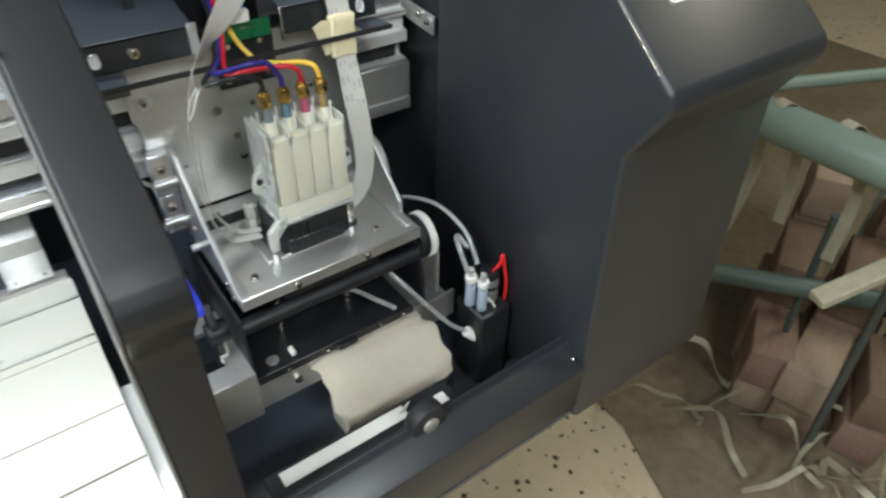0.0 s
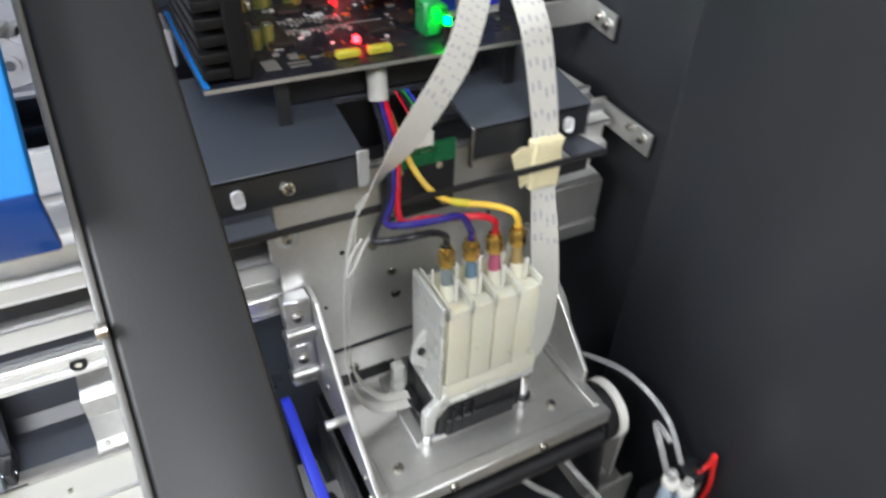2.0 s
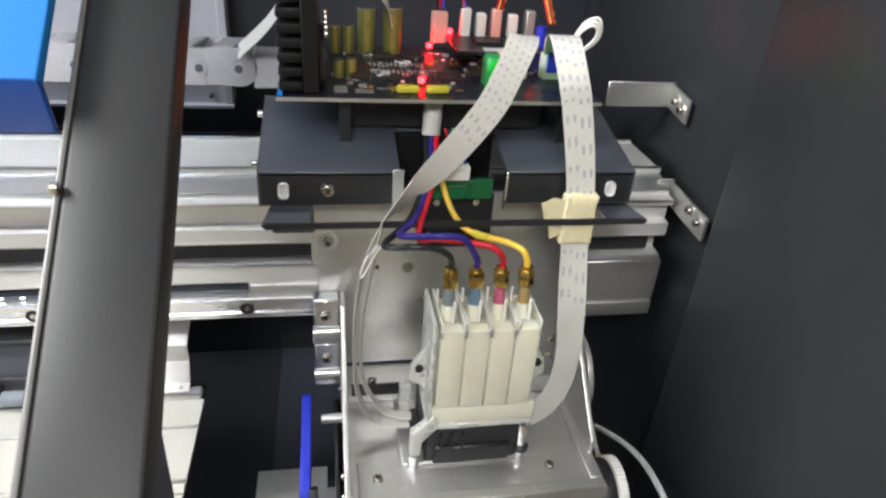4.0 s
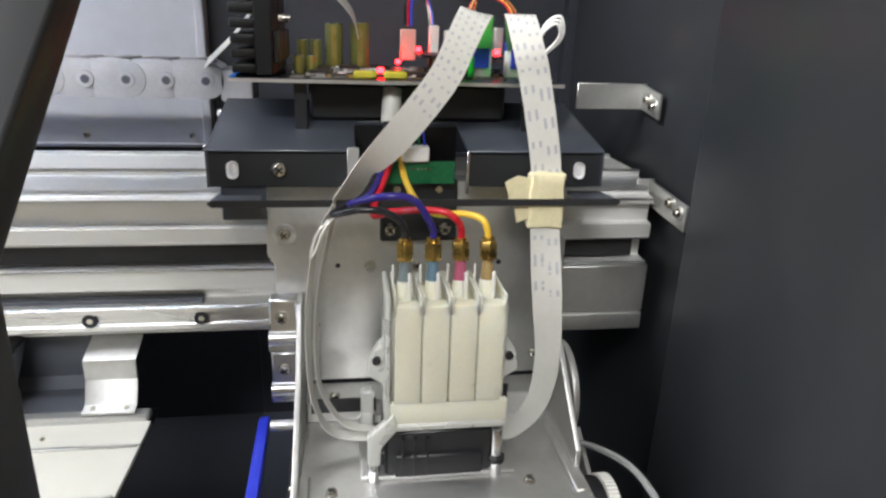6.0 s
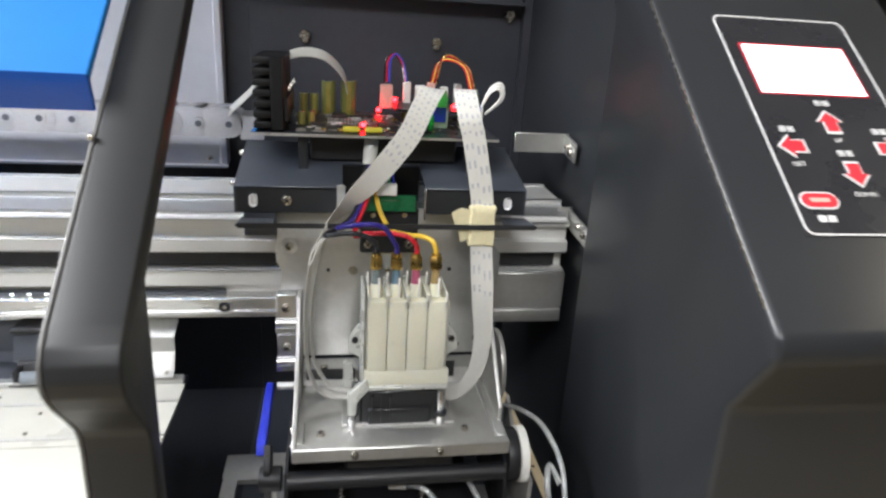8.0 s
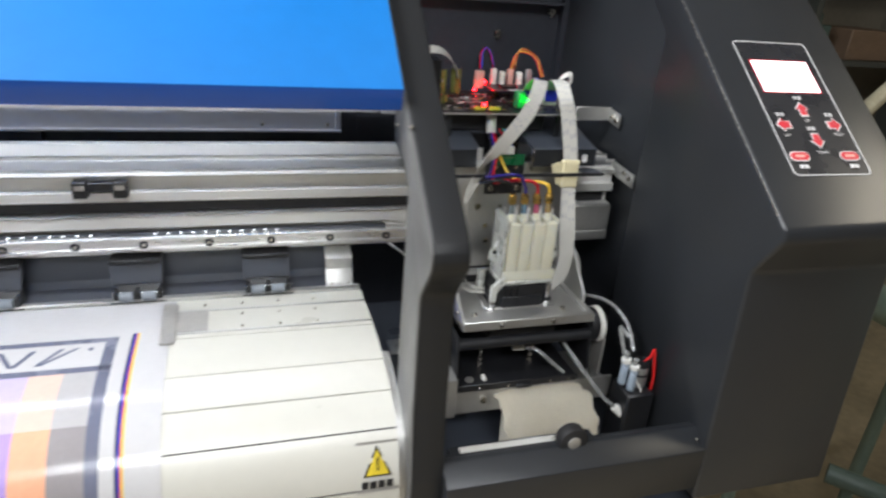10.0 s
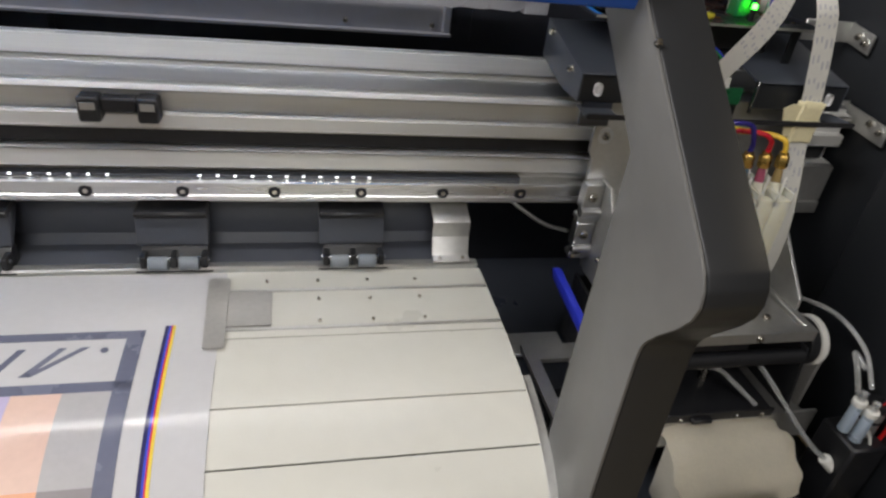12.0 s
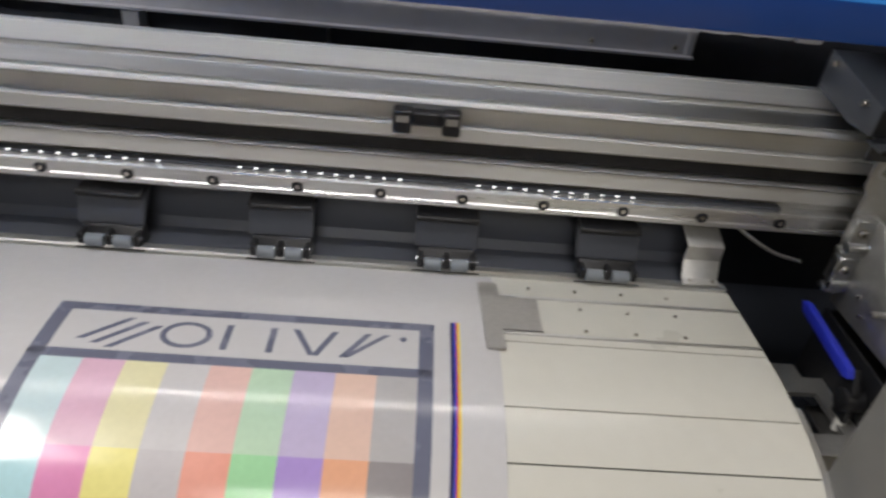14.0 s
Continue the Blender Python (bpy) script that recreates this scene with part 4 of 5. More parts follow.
# ink hoses
BEND = [(0.1675, -0.002, 1.112), (0.1640, -0.024, 1.098), (0.1550, -0.044, 1.084)]
RUNS = [[(0.1375, -0.0640, 1.0800), (0.1410, -0.0715, 1.0820), (0.1495, -0.0765, 1.0848), (0.1600, -0.0765, 1.0838)],
        [(0.1450, -0.0610, 1.0835), (0.1500, -0.0715, 1.0878), (0.1620, -0.0785, 1.0915), (0.1735, -0.0770, 1.0890)],
        [(0.1560, -0.0500, 1.0765), (0.1640, -0.0590, 1.0790), (0.1770, -0.0690, 1.0825), (0.1880, -0.0735, 1.0825)]]
for i, (mat, dx) in enumerate(((INKBLACK, -0.0030), (INKBLUE, 0.0), (INKRED, 0.0035))):
    x = NUTS[i]
    pts = [(p[0] + dx * 0.8, p[1], p[2]) for p in BEND[:2 if i == 2 else 3]] + RUNS[i]
    pts += [(x - 0.0022, -0.0742, 1.0785), (x, -0.0724, 1.0735), (x, -0.0721, 1.0690)]
    part("ink_hose", tube(pts, 0.0017, 10, 9), mat, carriage, ("black", "violet-blue", "red")[i] + " ink hose")
part("ink_hose", tube([(0.1700, -0.001, 1.112), (0.1705, -0.016, 1.101), (0.1740, -0.029, 1.086), (0.1810, -0.040, 1.0760), (0.1900, -0.050, 1.0752), (0.1990, -0.062, 1.0785), (0.2055, -0.0705, 1.0785), (NUTS[3] - 0.0008, -0.0724, 1.0740), (NUTS[3], -0.0721, 1.0690)], 0.0017, 10, 9), YELLOW, carriage, "yellow ink hose")
part("hose_joint", tube([(0.1862, -0.0460, 1.0750), (0.1895, -0.0495, 1.0751), (0.1925, -0.0533, 1.0761)], 0.0022, 10, 5), YELLOWPART, carriage)

# flat cables
A = [(0.222, 0.040, 1.148), (0.2145, 0.005, 1.166), (0.2080, -0.020, 1.1695), (0.2000, -0.031, 1.157), (0.1905, -0.034, 1.138), (0.1700, -0.036, 1.112), (0.1525, -0.0385, 1.094), (0.1385, -0.0405, 1.079)]
AS = [(1, 0, 0), (1, 0, 0), (0.95, 0, -0.3), (0.85, 0, -0.5), (0.8, 0, -0.55), (0.72, 0.1, -0.55), (0.50, 0.55, -0.40), (0.33, 0.90, -0.2)]
B = [(0.248, 0.040, 1.148), (0.2385, 0.010, 1.166), (0.2315, -0.018, 1.169), (0.2330, -0.031, 1.155), (0.2375, -0.034, 1.137), (0.2450, -0.0365, 1.099), (0.2460, -0.0385, 1.077), (0.2470, -0.041, 1.057), (0.2495, -0.047, 1.020), (0.2500, -0.052, 0.992), (0.2440, -0.058, 0.970), (0.2310, -0.062, 0.958), (0.2150, -0.063, 0.957)]
BS = [(1, 0, 0)] * 8 + [(0.85, -0.5, 0), (0.6, -0.8, 0), (0.3, -0.9, 0), (0, -1, 0), (0, -1, 0)]
C = [(0.1385, -0.0405, 1.079), (0.1290, -0.050, 1.062), (0.1245, -0.054, 1.035), (0.1232, -0.054, 1.005), (0.1250, -0.057, 0.978), (0.1340, -0.061, 0.961), (0.1560, -0.063, 0.957)]
CS = [(0.33, 0.90, -0.2), (0.33, 0.94, 0), (0.33, 0.94, 0), (0.30, 0.94, 0), (0.2, 1, 0), (0, 1, 0), (0, 1, 0)]
D = [(0.1390, -0.0400, 1.078), (0.1330, -0.048, 1.056), (0.1285, -0.050, 1.030), (0.1270, -0.050, 1.000), (0.1290, -0.052, 0.980), (0.1400, -0.058, 0.964), (0.1560, -0.060, 0.960)]
ribbons = {}
for name, p, s, w in (("flat_cable", A, AS, 0.0158), ("flat_cable", B, BS, 0.0160), ("flat_cable", C, CS, 0.0078), ("flat_cable", D, CS, 0.0062)):
    cable = part(name, strip(p, s, w, 0.0004), FFC, carriage, "white flat ribbon cable")
    if w > 0.013:
        for u in (-0.36, -0.12, 0.12, 0.36):
            for k in range(24):
                t0 = 0.12 + 0.030 * k + 0.009 * (u > 0)
                if t0 < 0.66:
                    bm = strip(p, s, w, 0.0001, 24, -0.00016, (t0, t0 + (0.012, 0.017, 0.013)[k % 3]), (u - 0.045, u + 0.045))
                    if len(bm.faces) > 3:
                        part("print_mark", bm, CABLEPRINT, cable, smooth=False)
                    else:
                        bm.free()
part("cable_fold", tube([(0.1400, -0.0560, 1.0770), (0.1335, -0.0600, 1.0720), (0.1290, -0.0590, 1.0610), (0.1262, -0.0570, 1.0560), (0.1285, -0.0570, 1.0660), (0.1350, -0.0560, 1.0745)], 0.0008, 8, 8), FFC, carriage)


def tape_wrap():
    """Crumpled masking tape round the cable."""
    bm = box(0.2368, 0.2555, -0.0412, -0.0340, 1.0640, 1.0935, 0.0010)
    bmesh.ops.subdivide_edges(bm, edges=bm.edges, cuts=5, use_grid_fill=True)
    for v in bm.verts:
        v.co += 0.0009 * noise.noise_vector(v.co * 160)
    return bm


part("masking_tape", tape_wrap(), TANTAPE, carriage, "crumpled cream masking tape")
part("masking_tape", prism([(0.2235, 1.0885), (0.2300, 1.0920), (0.2380, 1.0905), (0.2380, 1.0700), (0.2310, 1.0670), (0.2290, 1.0760), (0.2265, 1.0790)], -0.0400, -0.0394, axis="y"), TANTAPE, carriage)

# ---- drag chain ----
chain = thing("drag_chain", "grey nylon cable drag chain behind the carriage", "drag chain")
for k in range(22):
    x = 0.0577 - 0.0235 * k
    pts = [(x - 0.0195, 1.1152), (x, 1.1142), *[(x + 0.0115 * math.cos(a), 1.1257 + 0.0115 * math.sin(a)) for a in np.linspace(-1.4, 1.2, 9)], (x + 0.002, 1.1378), (x - 0.0195, 1.1378)]
    link = part("chain_link", prism(pts, 0.0790 + 0.0006 * (k % 2), 0.0815 + 0.0006 * (k % 2), 0.0005, "y"), CHAINGREY, chain)
    part("link_back", prism(pts, 0.1060, 0.1085, 0.0005, "y"), CHAINGREY, link)
    part("link_pin", rod((x, 0.0805, 1.1255), (x, 0.0779, 1.1255), 0.0050, n=18, bevel=0.0005), CHAINGREY, link)
    part("pin_eye", rod((x, 0.0781, 1.1255), (x, 0.0776, 1.1255), 0.0026, n=12), SMOKE, link)
    part("cross_bar", prism([(x - 0.016, 0.0810), (x - 0.003, 0.0810), (x + 0.003, 0.1070), (x - 0.010, 0.1070)], 1.1355, 1.1384, 0.0004, "z"), CHAINGREY, link)
part("chain_foot", box(0.066, 0.086, 0.079, 0.108, 1.1130, 1.1330, 0.001), CHAINGREY, chain)

# ---- reflections of the lid's LEDs along the rail, drawn as glowing dots ----
glints = thing("led_glint_row", "row of glowing dots drawing the LED reflections along the rail", "LED strip")
part("glint_backing", box(-1.6, 0.06, 0.0050, 0.0120, 1.0078, 1.0100), SMOKE, glints)
for k in range(72):
    x = -0.0540 - 0.0115 * k
    if k % 15 not in (11, 12, 13, 14):
        part("led_glint", box(x - 0.0010, x + 0.0010, 0.0043, 0.0050, 1.0090, 1.0097), LEDGLINT, glints, smooth=False)

# ---- belt clip on the beam ----
clip = thing("belt_clip", "black plastic clip pinching the belt on the beam", "clip")
for x in (-0.2335, -0.2000):
    part("clip_jaw", box(x, x + 0.0125, -0.0070, 0.0060, 1.0500, 1.0660, 0.0012), BLACKPLASTIC, clip)
    part("clip_window", box(x + 0.002, x + 0.0105, -0.0076, -0.0068, 1.0585, 1.0630), GUIDEGREY, clip)
part("clip_bridge", box(-0.2210, -0.2000, -0.0050, 0.0060, 1.0560, 1.0650, 0.0012), BLACKPLASTIC, clip)

# ---- under the rail: back plate, pinch rollers, end clamp ----
under = thing("roller_backing", "dark sheet-metal backing behind the pinch rollers", "backing plate")
part("sheet", box(-1.6, 0.0060, 0.0220, 0.0240, 0.9400, 0.9925), SMOKE, under, smooth=False)
part("ledge", box(-1.6, 0.0300, -0.0185, -0.0100, 0.9440, 0.9490, 0.0012), ALUSATIN, under)
part("shelf", prism([(-0.0099, 0.9440), (-0.0099, 0.9470), (0.0160, 0.9480), (0.0219, 0.9540), (0.0219, 0.9440)], -1.6, 0.0060), SMOKE, under)
for k in range(10):
    part("shelf_clip", box(-0.118 - 0.123 * k, -0.108 - 0.123 * k, 0.014, 0.022, 0.9830, 0.9900, 0.001), SMOKE, under)


def pinch_roller():
    """A sprung pinch-roller arm: a sloped shield, a cradle with posts and two small rollers."""
    th = thing("pinch_roller", "black pinch-roller arm with two grey rollers on the paper", "pinch roller", "pinch rollers along the platen")
    part("shield", prism([(0.0030, 0.9830), (-0.0020, 0.9810), (-0.0080, 0.9620), (-0.0060, 0.9600), (0.0060, 0.9720), (0.0150, 0.9830)], 0.0, 0.0470, 0.0008), SMOKE, th)
    part("arm", box(0.0, 0.0470, -0.0060, 0.0200, 0.9820, 0.9860, 0.001), BLACKPLASTIC, th)
    part("cradle", prism([(-0.0060, 0.9620), (-0.0090, 0.9600), (-0.0165, 0.9490), (-0.0165, 0.9468), (0.0, 0.9468), (0.0, 0.9600)], 0.0030, 0.0465, 0.0006), BLACKPLASTIC, th)
    part("foot", box(-0.0005, 0.0500, -0.0190, -0.0120, 0.9460, 0.9475, 0.0005), BLACKPLASTIC, th)
    for x in (0.0030, 0.0225, 0.0425):
        post_ = part("axle_post", box(x, x + 0.0042, -0.0200, -0.0080, 0.9500, 0.9590, 0.0008), BLACKPLASTIC, th)
        part("axle", rod((x - 0.001, -0.0165, 0.9560), (x + 0.0052, -0.0165, 0.9560), 0.0012, n=10), STEEL, post_)
    for x in (0.0080, 0.0280):
        part("roller", rod((x, -0.0170, 0.9525), (x + 0.0130, -0.0170, 0.9525), 0.0048, n=20, bevel=0.0008), ROLLGREY, th, "grey rubber roller")
    for x in (0.0035, 0.0455):
        part("rivet", rod((x, -0.0175, 0.9475), (x, -0.0175, 0.9482), 0.0010, n=8), STEEL, th)
    return th


first_roller = pinch_roller()
first_roller.matrix_world = pose(-0.0895, 0, 0)
for k in range(1, 8):
    copy_thing(first_roller, pose(-0.0895 - 0.1230 * k, 0, 0))

clamp = thing("end_clamp", "bent white-painted metal plate under the rail end", "clamp plate")
part("upper_leaf", prism([(0.0130, 0.9850), (-0.0060, 0.9780), (-0.0060, 0.9655), (-0.0045, 0.9655), (-0.0045, 0.9770), (0.0130, 0.9835)], -0.0055, 0.0230, 0.0004), ALUSATIN, clamp)
part("lower_leaf", prism([(-0.0045, 0.9660), (-0.0060, 0.9655), (-0.0120, 0.9530), (-0.0180, 0.9515), (-0.0180, 0.9500), (-0.0110, 0.9515)], -0.0055, 0.0230, 0.0004), ALUSATIN, clamp)
for x in (0.000, 0.018):
    part("rivet", rod((x, -0.0150, 0.9520), (x, -0.0150, 0.9535), 0.0014, n=10), SCREW, clamp)

# ---- platen screws, edge guard, sticker ----
for x, y in [(-0.126 + 0.035 * k, -0.031) for k in range(4)] + [(-0.091 + 0.035 * k, y) for k in range(3) for y in (-0.0525, -0.076)]:
    part("platen_screw", rod((x, y, 0.9445), (x, y, 0.9462), 0.0016, 0.0011, 10), SCREW, platen)

guard = thing("paper_edge_guard", "thin grey steel T-shaped guard holding the paper edge", "edge guard")
part("cross_plate", flat([(-0.1640, -0.0305), (-0.1625, -0.0290), (-0.1515, -0.0290), (-0.1500, -0.0305), (-0.1490, -0.0995), (-0.1505, -0.1010), (-0.1600, -0.1010), (-0.1615, -0.0995)], 0.9475, 0.0012), GUIDEGREY, guard)
part("tongue", flat([(-0.1500, -0.0440), (-0.1220, -0.0440), (-0.1220, -0.0805), (-0.1500, -0.0805)], 0.9468, 0.0010), GUIDEGREY, guard)
for y in (-0.0420, -0.0828):
    part("runner", box(-0.1500, 0.0305, y - 0.0012, y + 0.0012, 0.9450, 0.9466, 0.0004), ALUSATIN, guard)

sticker = thing("warning_sticker", "clear warning sticker with a yellow triangle on the platen", "sticker")


def on_front(points, lift):
    """A flat outline in (x, arc) laid on the platen's front bend, arc counted down from the sticker's middle."""
    bm = prism(points, 0.0, 0.0003, axis="z")
    for v in bm.verts:
        x, d, h = v.co
        row = curve_between(-0.17, 0, 0.80)
        target, run = 0.070 - d, 0.0
        for a, b in zip(row, row[1:]):
            step = (b - a).length
            if run + step >= target:
                p, way = a.lerp(b, (target - run) / step), (b - a).normalized()
                break
            run += step
        nrm = Vector((0, way.z, -way.y))
        nrm = nrm if nrm.y < 0 or nrm.z > 0 else -nrm
        q = p + nrm * (lift + h)
        v.co = (x, q.y, q.z)
    return bm


part("backing", on_front([(-0.004, -0.024), (0.0305, -0.024), (0.0305, 0.019), (-0.004, 0.019)], 0.0003), GUIDEGREY, sticker)
part("triangle_border", on_front([(0.001, -0.010), (0.025, -0.010), (0.013, 0.016)], 0.0007), BLACKPLASTIC, sticker)
part("triangle", on_front([(0.0034, -0.0086), (0.0226, -0.0086), (0.013, 0.0126)], 0.0011), SIGNYELLOW, sticker, "yellow warning triangle")
part("mark", on_front([(0.0122, -0.005), (0.0138, -0.005), (0.0138, 0.0065), (0.0122, 0.0065)], 0.0015), BLACKPLASTIC, sticker)
for k in range(4):
    part("caption_bar", on_front([(-0.0005 + 0.0070 * k, -0.0205), (0.0050 + 0.0070 * k, -0.0205), (0.0050 + 0.0070 * k, -0.0140), (-0.0005 + 0.0070 * k, -0.0140)], 0.0007), BLACKPLASTIC, sticker)

# ---- printed paper ----
paper = thing("print_paper", "glossy white paper with a freshly printed colour chart", "paper")
part("sheet", sheet_on_platen(-1.5, -0.1530, -0.020, 0, 0.0006, 0.0003, 0.70), PAPER, paper)


def printed(name, x0, x1, y0, y1, mat, z_low=None, lift=0.0009):
    return part(name, sheet_on_platen(x0, x1, y0, y1, lift, 0.0002, z_low), mat, paper, smooth=True)


def ink(color):
    return material("print_ink", color, 0.17, 0, 0.05, 30)


# frame of the chart
printed("frame_bar", -0.4390, -0.1960, -0.0800, -0.0868, DARKPRINT)
printed("frame_bar", -0.4390, -0.1960, -0.1215, -0.1285, DARKPRINT)
printed("frame_bar", -0.2055, -0.1960, -0.0868, 0, DARKPRINT, 0.74)
printed("frame_bar", -0.4390, -0.4295, -0.0868, 0, DARKPRINT, 0.74)
# a plain mark of strokes and a ring in place of the wordmark
def platen_z(y):
    for p, q in zip(CURVE, CURVE[1:]):
        if q.y <= y <= p.y:
            return p.lerp(q, (p.y - y) / max(1e-9, p.y - q.y)).z
    return CURVE[0].z


def printed_shape(name, points):
    bm = prism(points, 0.0, 0.0002, axis="z")
    for v in bm.verts:
        v.co.z += platen_z(v.co.y) + 0.0007
    return part(name, bm, DARKPRINT, paper, smooth=False)


def stroke(x0, y0, x1, y1, w=0.0042):
    printed_shape("logo_stroke", [(x0 - w / 2, y0), (x0 + w / 2, y0), (x1 + w / 2, y1), (x1 - w / 2, y1)])


for k in range(3):
    stroke(-0.3890 + 0.0095 * k, -0.0925 - 0.003 * k, -0.4140 + 0.0095 * k, -0.1130 - 0.003 * k, 0.0050)
RING = [radians(15 * k) for k in range(24)]
for a0, a1 in zip(RING, RING[1:] + RING[:1]):
    printed_shape("logo_ring", [(-0.3520 + r * 0.0160 * math.cos(a), -0.1045 + r * 0.0115 * math.sin(a)) for r, a in ((1.0, a0), (1.0, a1), (0.76, a1), (0.76, a0))])
for x0, x1 in ((-0.3270, -0.3270), (-0.2990, -0.2990), (-0.2850, -0.2725), (-0.2600, -0.2705), (-0.2265, -0.2515), (-0.2385, -0.2535)):
    stroke(x0, -0.0935, x1, -0.1155)
printed_shape("logo_dot", [(-0.2160 + 0.0022 * math.cos(a), -0.0965 + 0.0022 * math.sin(a)) for a in RING])
# colour columns, paler in the upper row
SWATCHES = [(0.44, 0.68, 0.74), (0.70, 0.27, 0.48), (0.78, 0.72, 0.28), (0.52, 0.50, 0.52), (0.75, 0.34, 0.27), (0.33, 0.64, 0.36), (0.38, 0.27, 0.60), (0.74, 0.38, 0.24), (0.28, 0.26, 0.27)]
EDGES = [-0.4295 + (0.4295 - 0.2055) * k / 9 for k in range(10)]
for k, c in enumerate(SWATCHES):
    pale = tuple(0.55 * v + 0.45 * 0.62 for v in c)
    printed("swatch", EDGES[k], EDGES[k + 1], -0.1285, -0.1810, ink(pale))
    printed("swatch", EDGES[k], EDGES[k + 1], -0.1810, 0, ink(c), 0.885)
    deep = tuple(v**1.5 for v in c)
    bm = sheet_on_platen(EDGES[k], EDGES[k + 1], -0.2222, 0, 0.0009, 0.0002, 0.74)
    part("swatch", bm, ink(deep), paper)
# registration stripe
for x0, x1, c in ((-0.1852, -0.1830, (0.03, 0.03, 0.10)), (-0.1830, -0.1816, (0.05, 0.07, 0.50)), (-0.1816, -0.1806, (0.65, 0.05, 0.06)), (-0.1806, -0.1790, (0.80, 0.60, 0.08))):
    printed("stripe", x0, x1, -0.0765, 0, ink(c), 0.72)

# ---- capping station and bay ----
cap = thing("capping_station", "black metal capping station under the parked carriage", "capping station")
part("tray", box(0.113, 0.246, -0.1240, -0.020, 0.8790, 0.8825, 0.0006), BLACKPLASTIC, cap)
part("front_lip", box(0.113, 0.246, -0.1255, -0.1235, 0.8770, 0.8850, 0.0006), BLACKPLASTIC, cap)
part("side_wall", prism([(-0.124, 0.8790), (-0.116, 0.9350), (-0.02, 0.9400), (-0.02, 0.8790)], 0.1110, 0.1135, 0.0006), BLACKPLASTIC, cap)
part("side_wall", prism([(-0.124, 0.8790), (-0.116, 0.9350), (-0.02, 0.9400), (-0.02, 0.8790)], 0.2570, 0.2595, 0.0006), BLACKPLASTIC, cap)
part("cross_bar", rod((0.113, -0.1130, 0.9265), (0.258, -0.1130, 0.9265), 0.0060, n=18), BLACKPLASTIC, cap)
part("pad_carrier", box(0.150, 0.225, -0.100, -0.050, 0.9180, 0.9380, 0.002), BLACKPLASTIC, cap)
part("rear_wall", box(0.113, 0.258, -0.0220, -0.0200, 0.8790, 0.9380), BLACK, cap)
for x in (0.148, 0.206):
    part("spring", rod((x, -0.088, 0.8825), (x, -0.088, 0.9150), 0.0026, n=12), SCREW, cap)
part("disc_magnet", rod((0.1290, -0.1130, 0.8825), (0.1290, -0.1130, 0.8836), 0.0046, n=20), GUIDEGREY, cap)
part("clip_foot", box(0.1425, 0.1460, -0.1180, -0.1100, 0.8825, 0.8865, 0.0006), WHITEPLASTIC, cap)
part("latch", box(0.1760, 0.1925, -0.1290, -0.1190, 0.8775, 0.8815, 0.0008), BLACKPLASTIC, cap)
screw(cap, (0.1840, -0.1230, 0.8815), (0, 0, 1), 0.0028, 0.0024)
for x in (0.136, 0.168, 0.215, 0.236):
    screw(cap, (x, -0.1255, 0.8800), (0, -1, 0), 0.0020, 0.0014)
part("hose_stub", rod((0.181, -0.095, 0.9050), (0.193, -0.097, 0.9055), 0.0030, n=12), WHITEPLASTIC, cap)

lever = thing("lift_lever", "blue-handled lever beside the capping station", "lever")
part("blue_handle", prism([(-0.018, 0.9440), (-0.024, 0.9460), (-0.090, 0.9390), (-0.094, 0.9330), (-0.088, 0.9300), (-0.024, 0.9370)], 0.0912, 0.0972, 0.001), BLUEPLASTIC, lever, "blue plastic handle")
part("arm", prism([(-0.090, 0.9390), (-0.100, 0.9250), (-0.104, 0.9000), (-0.090, 0.9000), (-0.080, 0.9300)], 0.0960, 0.1010, 0.0008), BLACKPLASTIC, lever)
part("hub", rod((0.093, -0.0950, 0.9150), (0.108, -0.0950, 0.9150), 0.0085, n=18, bevel=0.001), BLACKPLASTIC, lever)
part("white_cam", rod((0.1010, -0.0980, 0.8880), (0.1010, -0.0940, 0.9070), 0.0040, 0.0026, 14), WHITEPLASTIC, lever)

alu = thing("base_box", "bare aluminium box section under the capping station", "metal box")


def alu_mesh():
    """A top plate with a rectangular cutout, and a tall front."""
    bm = box(0.0640, 0.0740, -0.1260, -0.0520, 0.8905, 0.8945)
    place_box(bm, 0.1110, 0.2900, -0.1180, -0.0520, 0.8600, 0.8640)
    place_box(bm, 0.0980, 0.1110, -0.1260, -0.0520, 0.8905, 0.8945)
    place_box(bm, 0.0740, 0.0980, -0.1260, -0.1090, 0.8905, 0.8945)
    place_box(bm, 0.0740, 0.0980, -0.0690, -0.0520, 0.8905, 0.8945)
    return bm


part("top_plate", alu_mesh(), ALUSATIN, alu, smooth=False)
part("front_plate", box(0.0640, 0.1115, -0.1280, -0.1250, 0.8490, 0.8945, 0.0006), ALUSATIN, alu)
part("front_plate", box(0.1115, 0.2900, -0.1232, -0.1202, 0.8490, 0.8765, 0.0006), ALUSATIN, alu)
part("bolt", rod((0.1420, -0.1225, 0.8650), (0.1420, -0.1262, 0.8650), 0.0034, n=14), SCREW, alu)
part("well", box(0.0740, 0.0980, -0.1090, -0.0690, 0.8600, 0.8620), DARKGROOVE, alu, smooth=False)

